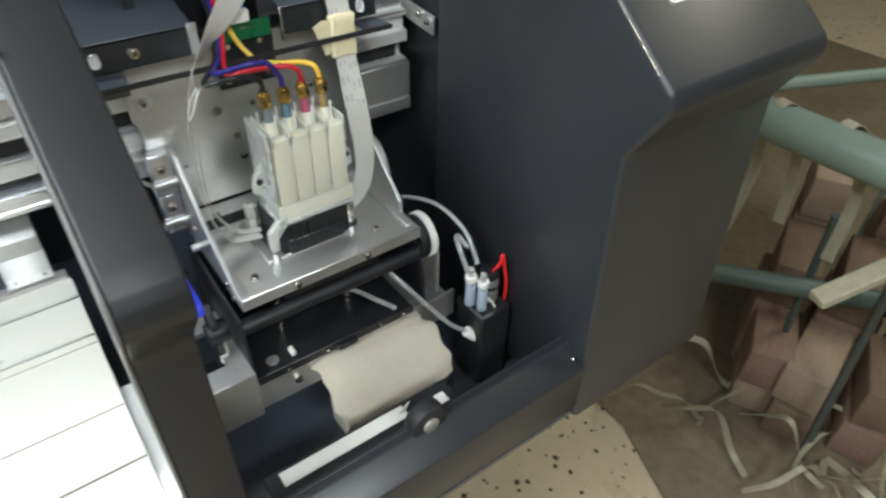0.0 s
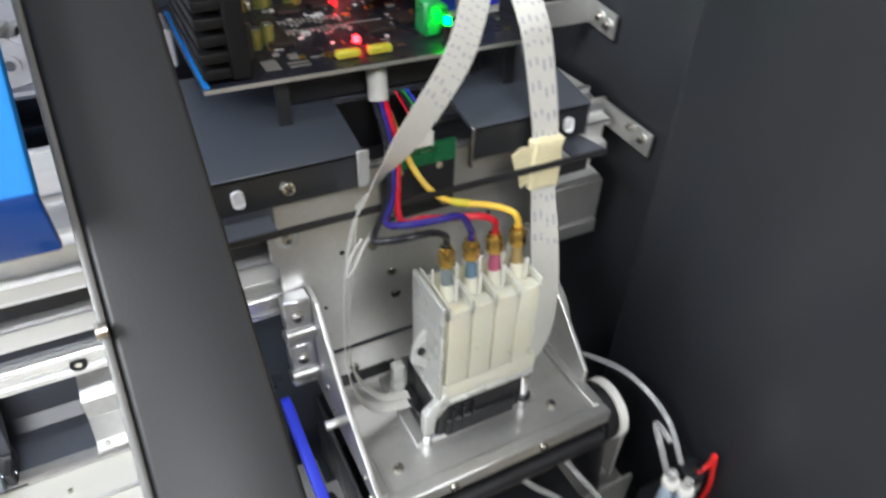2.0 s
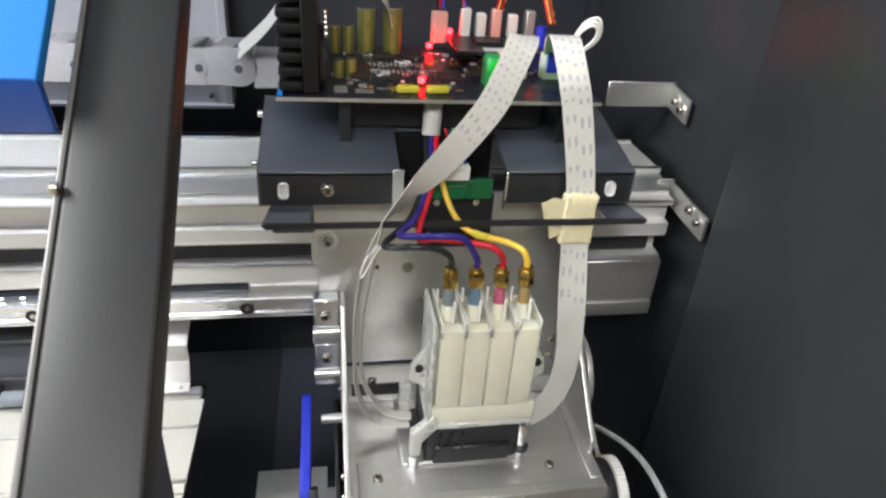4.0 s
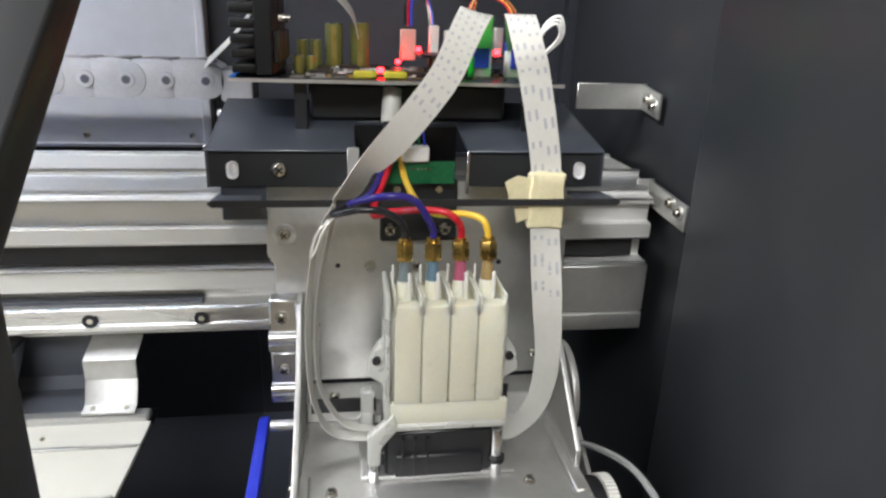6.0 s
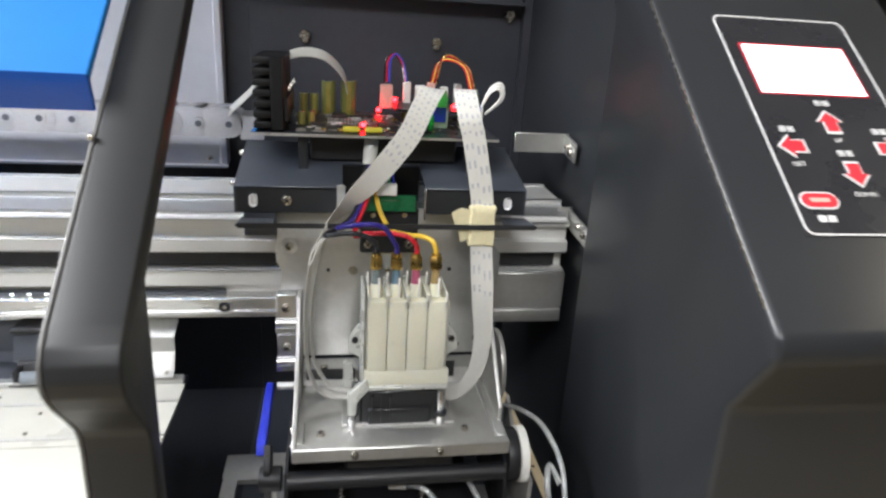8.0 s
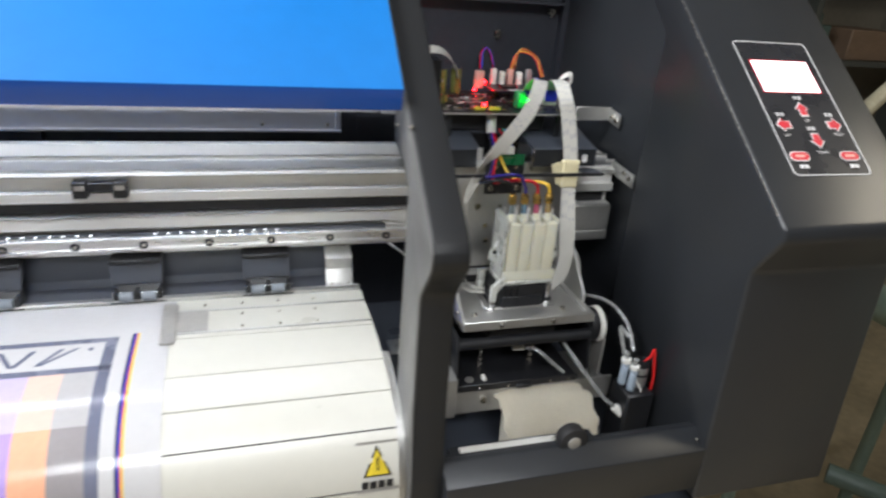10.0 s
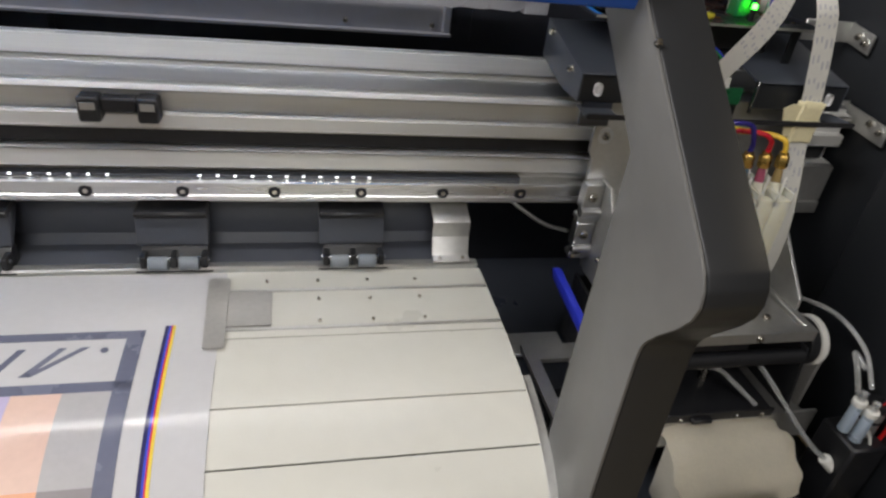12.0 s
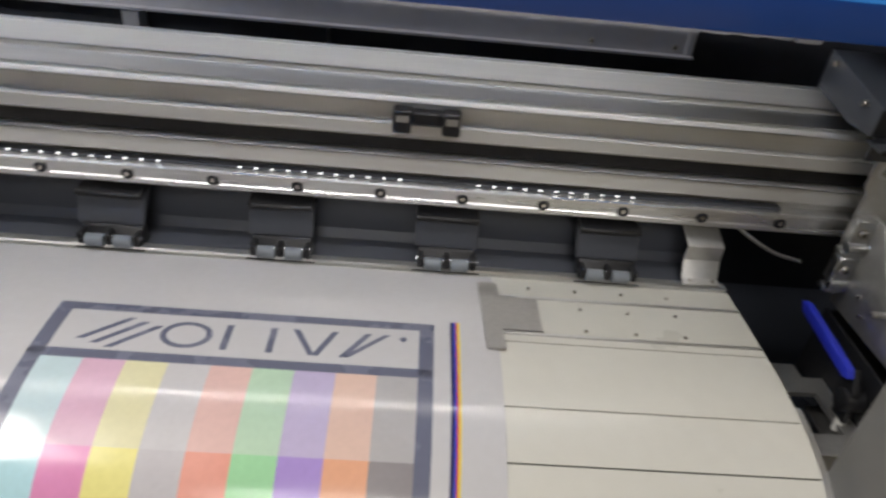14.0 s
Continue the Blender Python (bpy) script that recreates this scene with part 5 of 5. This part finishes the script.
gear = thing("drive_gear", "white toothed nylon gear with a black hub", "gear")
bm = bmesh.new()
GEAR_Y, GEAR_Z, GEAR_R = -0.1000, 0.9300, 0.0180
for k in range(52):
    a = 2 * math.pi * k / 52
    place_box(bm, 0.2690, 0.2745, GEAR_Y - 0.0007, GEAR_Y + 0.0007, GEAR_Z + GEAR_R - 0.0004, GEAR_Z + GEAR_R + 0.0012)
    bmesh.ops.rotate(bm, cent=(0.27, GEAR_Y, GEAR_Z), matrix=Matrix.Rotation(2 * math.pi / 52, 3, "X"), verts=bm.verts)
part("teeth", bm, WHITEPLASTIC, gear, smooth=False)
part("rim", rod((0.2690, GEAR_Y, GEAR_Z), (0.2745, GEAR_Y, GEAR_Z), GEAR_R, n=52, bevel=0.0006), WHITEPLASTIC, gear)
part("hub", rod((0.2745, GEAR_Y, GEAR_Z), (0.2755, GEAR_Y, GEAR_Z), GEAR_R * 0.72, n=32), BLACKPLASTIC, gear)
part("belt_wheel", rod((0.2600, GEAR_Y, GEAR_Z), (0.2685, GEAR_Y, GEAR_Z), GEAR_R * 1.02, n=40, bevel=0.001), BLACKPLASTIC, gear)
solid("gear_bracket", prism([(-0.115, 0.9180), (-0.075, 0.9180), (-0.04, 0.9400), (-0.04, 0.8745), (-0.115, 0.8745)], 0.2760, 0.2790, 0.0006), GUIDEGREY, "grey metal gear bracket on the base", "bracket")
back_wheel = thing("rear_wheel", "grey toothed wheel behind the carriage's side plate", "wheel")
part("disc", rod((0.2660, -0.0300, 0.9620), (0.2700, -0.0300, 0.9620), 0.0280, n=48, bevel=0.0008), GUIDEGREY, back_wheel)

towel = thing("tissue_pad", "folded cream tissue pad with torn edges lying in the bay", "tissue pad")
DRAPE = smooth_path([(0, -0.1200, 0.8735), (0, -0.1290, 0.8740), (0, -0.1420, 0.8705), (0, -0.1560, 0.8620), (0, -0.1660, 0.8510), (0, -0.1705, 0.8400)], 5)


def tissue_layer(left, right, sink, seed, torn):
    """One folded layer of tissue draped along DRAPE, sink below it, with torn, creased edges."""
    bm, rows, m = bmesh.new(), [], 26
    n = len(DRAPE)
    for k, p in enumerate(DRAPE):
        v = k / (n - 1)
        way = (DRAPE[min(k + 1, n - 1)] - DRAPE[max(k - 1, 0)]).normalized()
        out = Vector((0, way.z, -way.y))
        x0 = left + 0.006 * max(0, v - 0.72) / 0.28 + torn * noise.noise(Vector((v * 5, seed, 1.0)))
        x1 = right - (0.0045 if v < 0.30 else 0.0) + torn * noise.noise(Vector((v * 6, seed, 5.0)))
        row = []
        for i in range(m + 1):
            u = i / m
            x = x0 + (x1 - x0) * u
            lift = 0.0014 * noise.noise(Vector((x * 26, v * 2.2, seed))) + 0.0004 * noise.noise(Vector((x * 120, v * 11, seed))) - 0.003 * (abs(2 * u - 1) ** 6)
            drop = torn * noise.noise(Vector((x * 55, seed, 9.0))) * max(0, v - 0.8) * 5
            row.append(bm.verts.new(Vector((x, p.y, p.z)) + out * (lift - sink) + way * drop))
        rows.append(row)
    for a, b in zip(rows, rows[1:]):
        for i in range(m):
            bm.faces.new((a[i], a[i + 1], b[i + 1], b[i]))
    bmesh.ops.solidify(bm, geom=list(bm.faces), thickness=0.0009)
    bmesh.ops.recalc_face_normals(bm, faces=bm.faces)
    return bm


part("tissue_layer", tissue_layer(0.1590, 0.2560, 0.0, 2.0, 0.003), TISSUE, towel)
part("tissue_layer", tissue_layer(0.1550, 0.2530, 0.0022, 6.0, 0.004), TISSUE, towel)
part("tissue_layer", tissue_layer(0.1565, 0.2570, 0.0046, 11.0, 0.004), TISSUE, towel)
part("tissue_core", prism([(-0.1230, 0.8660), (-0.1400, 0.8630), (-0.1540, 0.8545), (-0.1630, 0.8420), (-0.1560, 0.8200), (-0.1530, 0.8000), (-0.1260, 0.8000)], 0.1640, 0.2480, 0.003), TISSUE, towel)

knob = thing("sill_knob", "black round knob with grey cap on the sill", "knob")
part("disc", rod((0.1890, -0.2180, 0.8900), (0.1890, -0.2300, 0.8900), 0.0140, n=32, bevel=0.002), RUBBER, knob)
part("cap", rod((0.1890, -0.2300, 0.8900), (0.1890, -0.2315, 0.8900), 0.0060, n=20, bevel=0.0005), GUIDEGREY, knob)
strip_tape = thing("white_tape_strip", "strip of white tape stuck along the sill", "tape strip")
part("ledge", box(0.0850, 0.2300, -0.2218, -0.1870, 0.8610, 0.8652, 0.0006), BLACK, sill)
part("tape", box(0.0950, 0.1910, -0.2010, -0.1900, 0.8653, 0.8660), WHITEPLASTIC, strip_tape, smooth=False)
part("torn_corner", prism([(0.1840, 0.8658), (0.1945, 0.8740), (0.1910, 0.8658)], -0.1960, -0.1952, axis="y"), WHITEPLASTIC, strip_tape, smooth=False)
part("scrap", box(0.2150, 0.2230, -0.2060, -0.1970, 0.8653, 0.8661), WHITEPLASTIC, strip_tape, smooth=False)
part("inner_flange", box(0.0672, 0.3188, -0.2225, -0.2190, 0.8800, 0.8863, 0.0006), BLACK, sill)
part("sill_screw", rod((0.3140, -0.2380, 0.8810), (0.3140, -0.2400, 0.8806), 0.0018, n=10), SCREW, sill)

# hoses, valves, pump motor
hoses = thing("waste_hose", "clear plastic waste hose with a white end fitting", "hose", "clear hoses in the bay")
part("hose", tube([(0.235, -0.100, 0.9120), (0.2440, -0.1150, 0.9000), (0.2560, -0.1330, 0.8830), (0.2680, -0.1480, 0.8680), (0.2800, -0.1560, 0.8590)], 0.0020, 12, 9), CLEAR, hoses)
part("fitting", rod((0.2780, -0.1550, 0.8605), (0.2880, -0.1600, 0.8500), 0.0048, 0.0040, 14, 0.0008), WHITEPLASTIC, hoses)
part("fitting_tip", rod((0.2880, -0.1600, 0.8500), (0.2925, -0.1620, 0.8440), 0.0022, n=10), WHITEPLASTIC, hoses)
hose2 = thing("cap_hose", "clear plastic hose leading from the cap", "hose", "clear hoses in the bay")
part("hose", tube([(0.1930, -0.0970, 0.9055), (0.2050, -0.1020, 0.9050), (0.2180, -0.1120, 0.8960), (0.2320, -0.1200, 0.8850)], 0.0019, 12, 9), CLEAR, hose2)
hose3 = thing("pump_hose", "clear plastic hose arching to the valves", "hose", "clear hoses in the bay")
part("hose", tube([(0.2620, -0.0450, 0.9350), (0.2740, -0.0700, 0.9480), (0.2850, -0.1000, 0.9540), (0.2905, -0.1300, 0.9450), (0.2900, -0.1500, 0.9250)], 0.0018, 12, 9), CLEAR, hose3)
part("branch", tube([(0.2800, -0.1500, 0.9220), (0.2790, -0.1400, 0.9380), (0.2840, -0.1300, 0.9420), (0.2880, -0.1400, 0.9350)], 0.0020, 10, 8), CLEAR, hose3)
valves = thing("check_valves", "pair of pale blue plastic check valves on hoses", "valve")
VALVE = material("pale_blue_plastic", (0.52, 0.62, 0.74), 0.3, 0, 0.05, 60, trans=0.3)
for x, y, z in ((0.2815, -0.1530, 0.9040), (0.2890, -0.1590, 0.8990)):
    part("valve", rod((x, y, z - 0.015), (x, y, z + 0.012), 0.0044, 0.0038, 16, 0.0006), VALVE, valves)
    part("valve_collar", rod((x, y, z + 0.010), (x, y, z + 0.0150), 0.0050, n=16, bevel=0.0005), WHITEPLASTIC, valves)
    part("valve_neck", rod((x, y, z + 0.014), (x, y, z + 0.0220), 0.0026, n=12), CLEAR, valves)
part("tie_tail", tube([(0.2900, -0.1600, 0.8980), (0.2980, -0.1620, 0.8880), (0.3030, -0.1630, 0.8740), (0.3080, -0.1630, 0.8590)], 0.0012, 8, 6), WHITEPLASTIC, valves)
part("tie_end", rod((0.3070, -0.1630, 0.8610), (0.3095, -0.1630, 0.8560), 0.0032, n=12, bevel=0.0006), WHITEPLASTIC, valves)
motor = thing("pump_motor", "small silver pump motor with a red wire", "motor")
part("can", rod((0.3030, -0.1500, 0.8820), (0.3030, -0.1500, 0.9060), 0.0082, n=28, bevel=0.0012), ALUSATIN, motor)
part("end_cap", rod((0.3030, -0.1500, 0.9060), (0.3030, -0.1500, 0.9130), 0.0084, 0.0076, 28, 0.0008), BLACKPLASTIC, motor)
part("band", rod((0.3030, -0.1500, 0.8960), (0.3030, -0.1500, 0.8985), 0.0085, n=28), DARKGROOVE, motor)
part("terminal", tube([(0.2990, -0.1540, 0.9130), (0.3010, -0.1550, 0.9180), (0.3060, -0.1540, 0.9170), (0.3070, -0.1500, 0.9130)], 0.0008, 7, 6), INKBLACK, motor)
part("red_wire", tube([(0.3020, -0.1540, 0.9140), (0.3075, -0.1560, 0.9200), (0.3100, -0.1560, 0.9280), (0.3120, -0.1570, 0.9160), (0.3150, -0.1580, 0.8960), (0.3160, -0.1560, 0.8720)], 0.0015, 9, 8), REDPLASTIC, motor)
part("pump_body", box(0.2830, 0.3140, -0.1680, -0.1340, 0.8000, 0.8820, 0.002), BLACKPLASTIC, motor)

white_hose = thing("drain_hose", "thin white hose in the dark under the beam", "hose")
part("hose", tube([(0.070, 0.2095, 0.9300), (0.096, 0.135, 0.928), (0.112, 0.115, 0.921), (0.128, 0.092, 0.918), (0.142, 0.070, 0.924)], 0.0020, 10, 8), WHITEPLASTIC, white_hose)
ledge = thing("station_ledge", "bare metal ledge behind the lever", "ledge")
part("plate", box(0.0600, 0.1060, -0.0500, -0.0240, 0.8800, 0.8830, 0.0005), ALUSATIN, ledge)

# ---- the workshop behind the tower ----
GREENPAINT = material("pale_green_paint", (0.15, 0.20, 0.165), 0.5, 0, 0.12, 12, 0.2, 300)
CREAMPAINT = material("cream_paint", (0.30, 0.28, 0.20), 0.5, 0, 0.2, 12)
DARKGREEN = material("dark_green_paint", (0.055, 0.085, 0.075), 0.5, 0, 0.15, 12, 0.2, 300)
REDWOOD = material("reddish_sawn_wood", (0.20, 0.125, 0.092), 0.7, 0, 0.25, 14, 0.4, 120, (0.15, 1, 1))
WOOD = material("rough_brown_wood", (0.15, 0.10, 0.065), 0.7, 0, 0.25, 14, 0.4, 120, (0.15, 1, 1))
PALEWOOD = material("pale_plank_wood", (0.28, 0.21, 0.145), 0.7, 0, 0.2, 14, 0.3, 120, (0.15, 1, 1))
DARKSTEEL = material("dark_grey_steel", (0.05, 0.055, 0.05), 0.5, 0, 0.2, 20)
sheeting = solid("floor_sheet", prism([(0.70, -0.55), (0.92, 0.02), (0.92, 0.60), (1.00, 1.70), (3.60, 2.35), (3.60, -1.40)], 0.003, 0.007, axis="z"), SHEET, "brown dusty plastic sheet spread on the floor", "floor sheet", smooth=False)


def beam_between(name, p, q, w, h, mat, label, category, group=""):
    """A straight squared bar from p to q with softened edges."""
    p, q = Vector(p), Vector(q)
    bm = box(-w / 2, w / 2, -h / 2, h / 2, 0, (q - p).length, min(w, h) * 0.12)
    bm.transform(Matrix.Translation(p) @ (q - p).to_track_quat("Z", "Y").to_matrix().to_4x4())
    return solid(name, bm, mat, label, category, group)


rack = thing("pipe_rack", "pale green metal pipe rack standing on the floor", "rack")
part("top_pipe", rod((1.030, 0.42, 0.75), (1.095, -0.70, 0.75), 0.034, n=28, bevel=0.003), GREENPAINT, rack)
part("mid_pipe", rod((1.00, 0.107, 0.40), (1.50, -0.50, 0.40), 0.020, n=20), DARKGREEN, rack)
part("far_pipe", rod((1.30, 0.290, 0.62), (2.00, 0.010, 0.62), 0.016, n=18), GREENPAINT, rack)
part("cream_arm", rod((0.71, 0.146, 0.989), (1.62, 0.597, 1.288), 0.014, n=16, bevel=0.002), CREAMPAINT, rack, "cream-painted sloping arm")
part("arm_post", rod((1.42, 0.498, 0.0), (1.42, 0.498, 1.215), 0.014, n=14), CREAMPAINT, rack)
for p, q in (((1.035, 0.34, 0.0), (1.035, 0.34, 0.72)), ((1.088, -0.60, 0.0), (1.088, -0.60, 0.72)), ((1.34, 0.274, 0.0), (1.34, 0.274, 0.61)), ((1.95, 0.030, 0.0), (1.95, 0.030, 0.61))):
    part("leg", rod(p, q, 0.015, n=14), GREENPAINT, rack)
part("brace", rod((1.15, -0.27, 0.007), (1.18, -0.23, 0.64), 0.009, n=12), DARKSTEEL, rack)
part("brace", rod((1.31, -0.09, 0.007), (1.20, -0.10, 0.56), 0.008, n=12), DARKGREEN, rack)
part("end_link", rod((1.035, 0.34, 0.70), (1.34, 0.274, 0.60), 0.012, n=12), GREENPAINT, rack)


def timber(x, y, z, turn, l, w, h, mat, seed):
    """A sawn block with chipped, uneven corners."""
    bm = box(-l / 2, l / 2, -w / 2, w / 2, 0.0, h, 0.008, 2)
    for v in bm.verts:
        v.co += 0.004 * noise.noise_vector(v.co * 9 + Vector((seed, 0, 0)))
        v.co.z = max(v.co.z, 0.0)
    ob = solid("wood_block", bm, mat, "rough brown timber block stacked on the floor sheet", "timber block", "timber blocks on the floor")
    ob.matrix_world = pose(x, y, z, 0, 0, turn)


seed = 0
for x, y, turn, levels, h in ((1.27, -0.07, 24, 2, 0.10), (1.275, -0.18, 18, 2, 0.10), (1.36, -0.285, 27, 2, 0.10), (1.40, -0.005, 22, 3, 0.11), (1.47, -0.13, 24, 3, 0.11), (1.57, -0.27, 20, 3, 0.11), (1.60, 0.06, 25, 4, 0.11), (1.68, -0.10, 22, 4, 0.11), (1.50, -0.42, 26, 2, 0.10)):
    for level in range(levels):
        seed += 1
        timber(x + 0.010 * math.sin(seed * 2.1), y + 0.008 * math.cos(seed * 1.7), 0.0075 + level * (h + 0.0005), turn + 5 * math.sin(seed), 0.20, 0.095, h, (WOOD, PALEWOOD, REDWOOD)[seed % 3], seed)
rng = random.Random(9)


def offcut(pts, w, seed):
    """A curled flat strip of packing band."""
    sides = [(math.sin(seed + 0.7 * k), math.cos(seed + 0.7 * k), 0.4) for k in range(len(pts))]
    solid("packing_strip", strip(pts, sides, w, 0.0012, 8), CREAMPAINT, "curled cream packing strip lying on the floor sheet", "packing strip", "packing strips on the floor")


for k in range(17):
    x, y = 1.00 + 0.30 * rng.random(), -0.50 + 0.44 * rng.random()
    a = rng.uniform(0, 6.28)
    pts = [(x, y, 0.018)]
    for j in range(4):
        a += rng.uniform(-0.6, 0.9)
        lift = 0.018 + (0.02 + 0.10 * rng.random()) * math.sin(math.pi * (j + 1) / 4.4)
        pts.append((pts[-1][0] + 0.055 * math.cos(a), pts[-1][1] + 0.055 * math.sin(a), lift))
    offcut(pts, 0.010 + 0.008 * rng.random(), k)
for k, (x, y) in enumerate(((1.05, 0.00), (1.07, -0.10), (1.05, 0.07), (1.075, -0.30))):
    pts = [(x - 0.030, y + 0.02, 0.740), (x + 0.004, y, 0.790), (x + 0.045, y - 0.02, 0.735), (x + 0.060, y - 0.035, 0.640), (x + 0.040 - 0.02 * k, y - 0.05, 0.560 - 0.02 * k)]
    solid("hanging_strip", strip(pts, [(0.2, 1, 0)] * 5, 0.022, 0.0012, 8), CREAMPAINT, "curled cream packing strip hanging over the green pipe", "packing strip", "packing strips on the pipe")
beam_between("cream_batten", (0.776, -0.246, 0.694), (1.16, -0.380, 0.822), 0.026, 0.014, CREAMPAINT, "cream-painted batten leaning across the rack", "batten")
far = thing("cluttered_shelf", "dark shelving against the workshop wall", "shelf")
for z in (0.3, 0.9, 1.5, 2.1):
    part("board", box(1.6, 4.2, 2.4, 2.9, z, z + 0.03), DARKSTEEL, far)
for x in (1.6, 2.9, 4.16):
    part("upright", box(x, x + 0.04, 2.4, 2.9, 0.0, 2.2), DARKSTEEL, far)
for k in range(14):
    x, z = 1.7 + 2.3 * rng.random(), rng.choice((0.33, 0.93, 1.53))
    ob = solid("carton", box(0, 0.18 + 0.2 * rng.random(), 0, 0.3, 0, 0.12 + 0.25 * rng.random(), 0.006), rng.choice((DARKSTEEL, WOOD, DARKGREEN, DARKSTEEL)), "dusty brown carton standing on the shelf", "carton", "cartons on the shelf")
    ob.matrix_world = pose(x, 2.45, z)
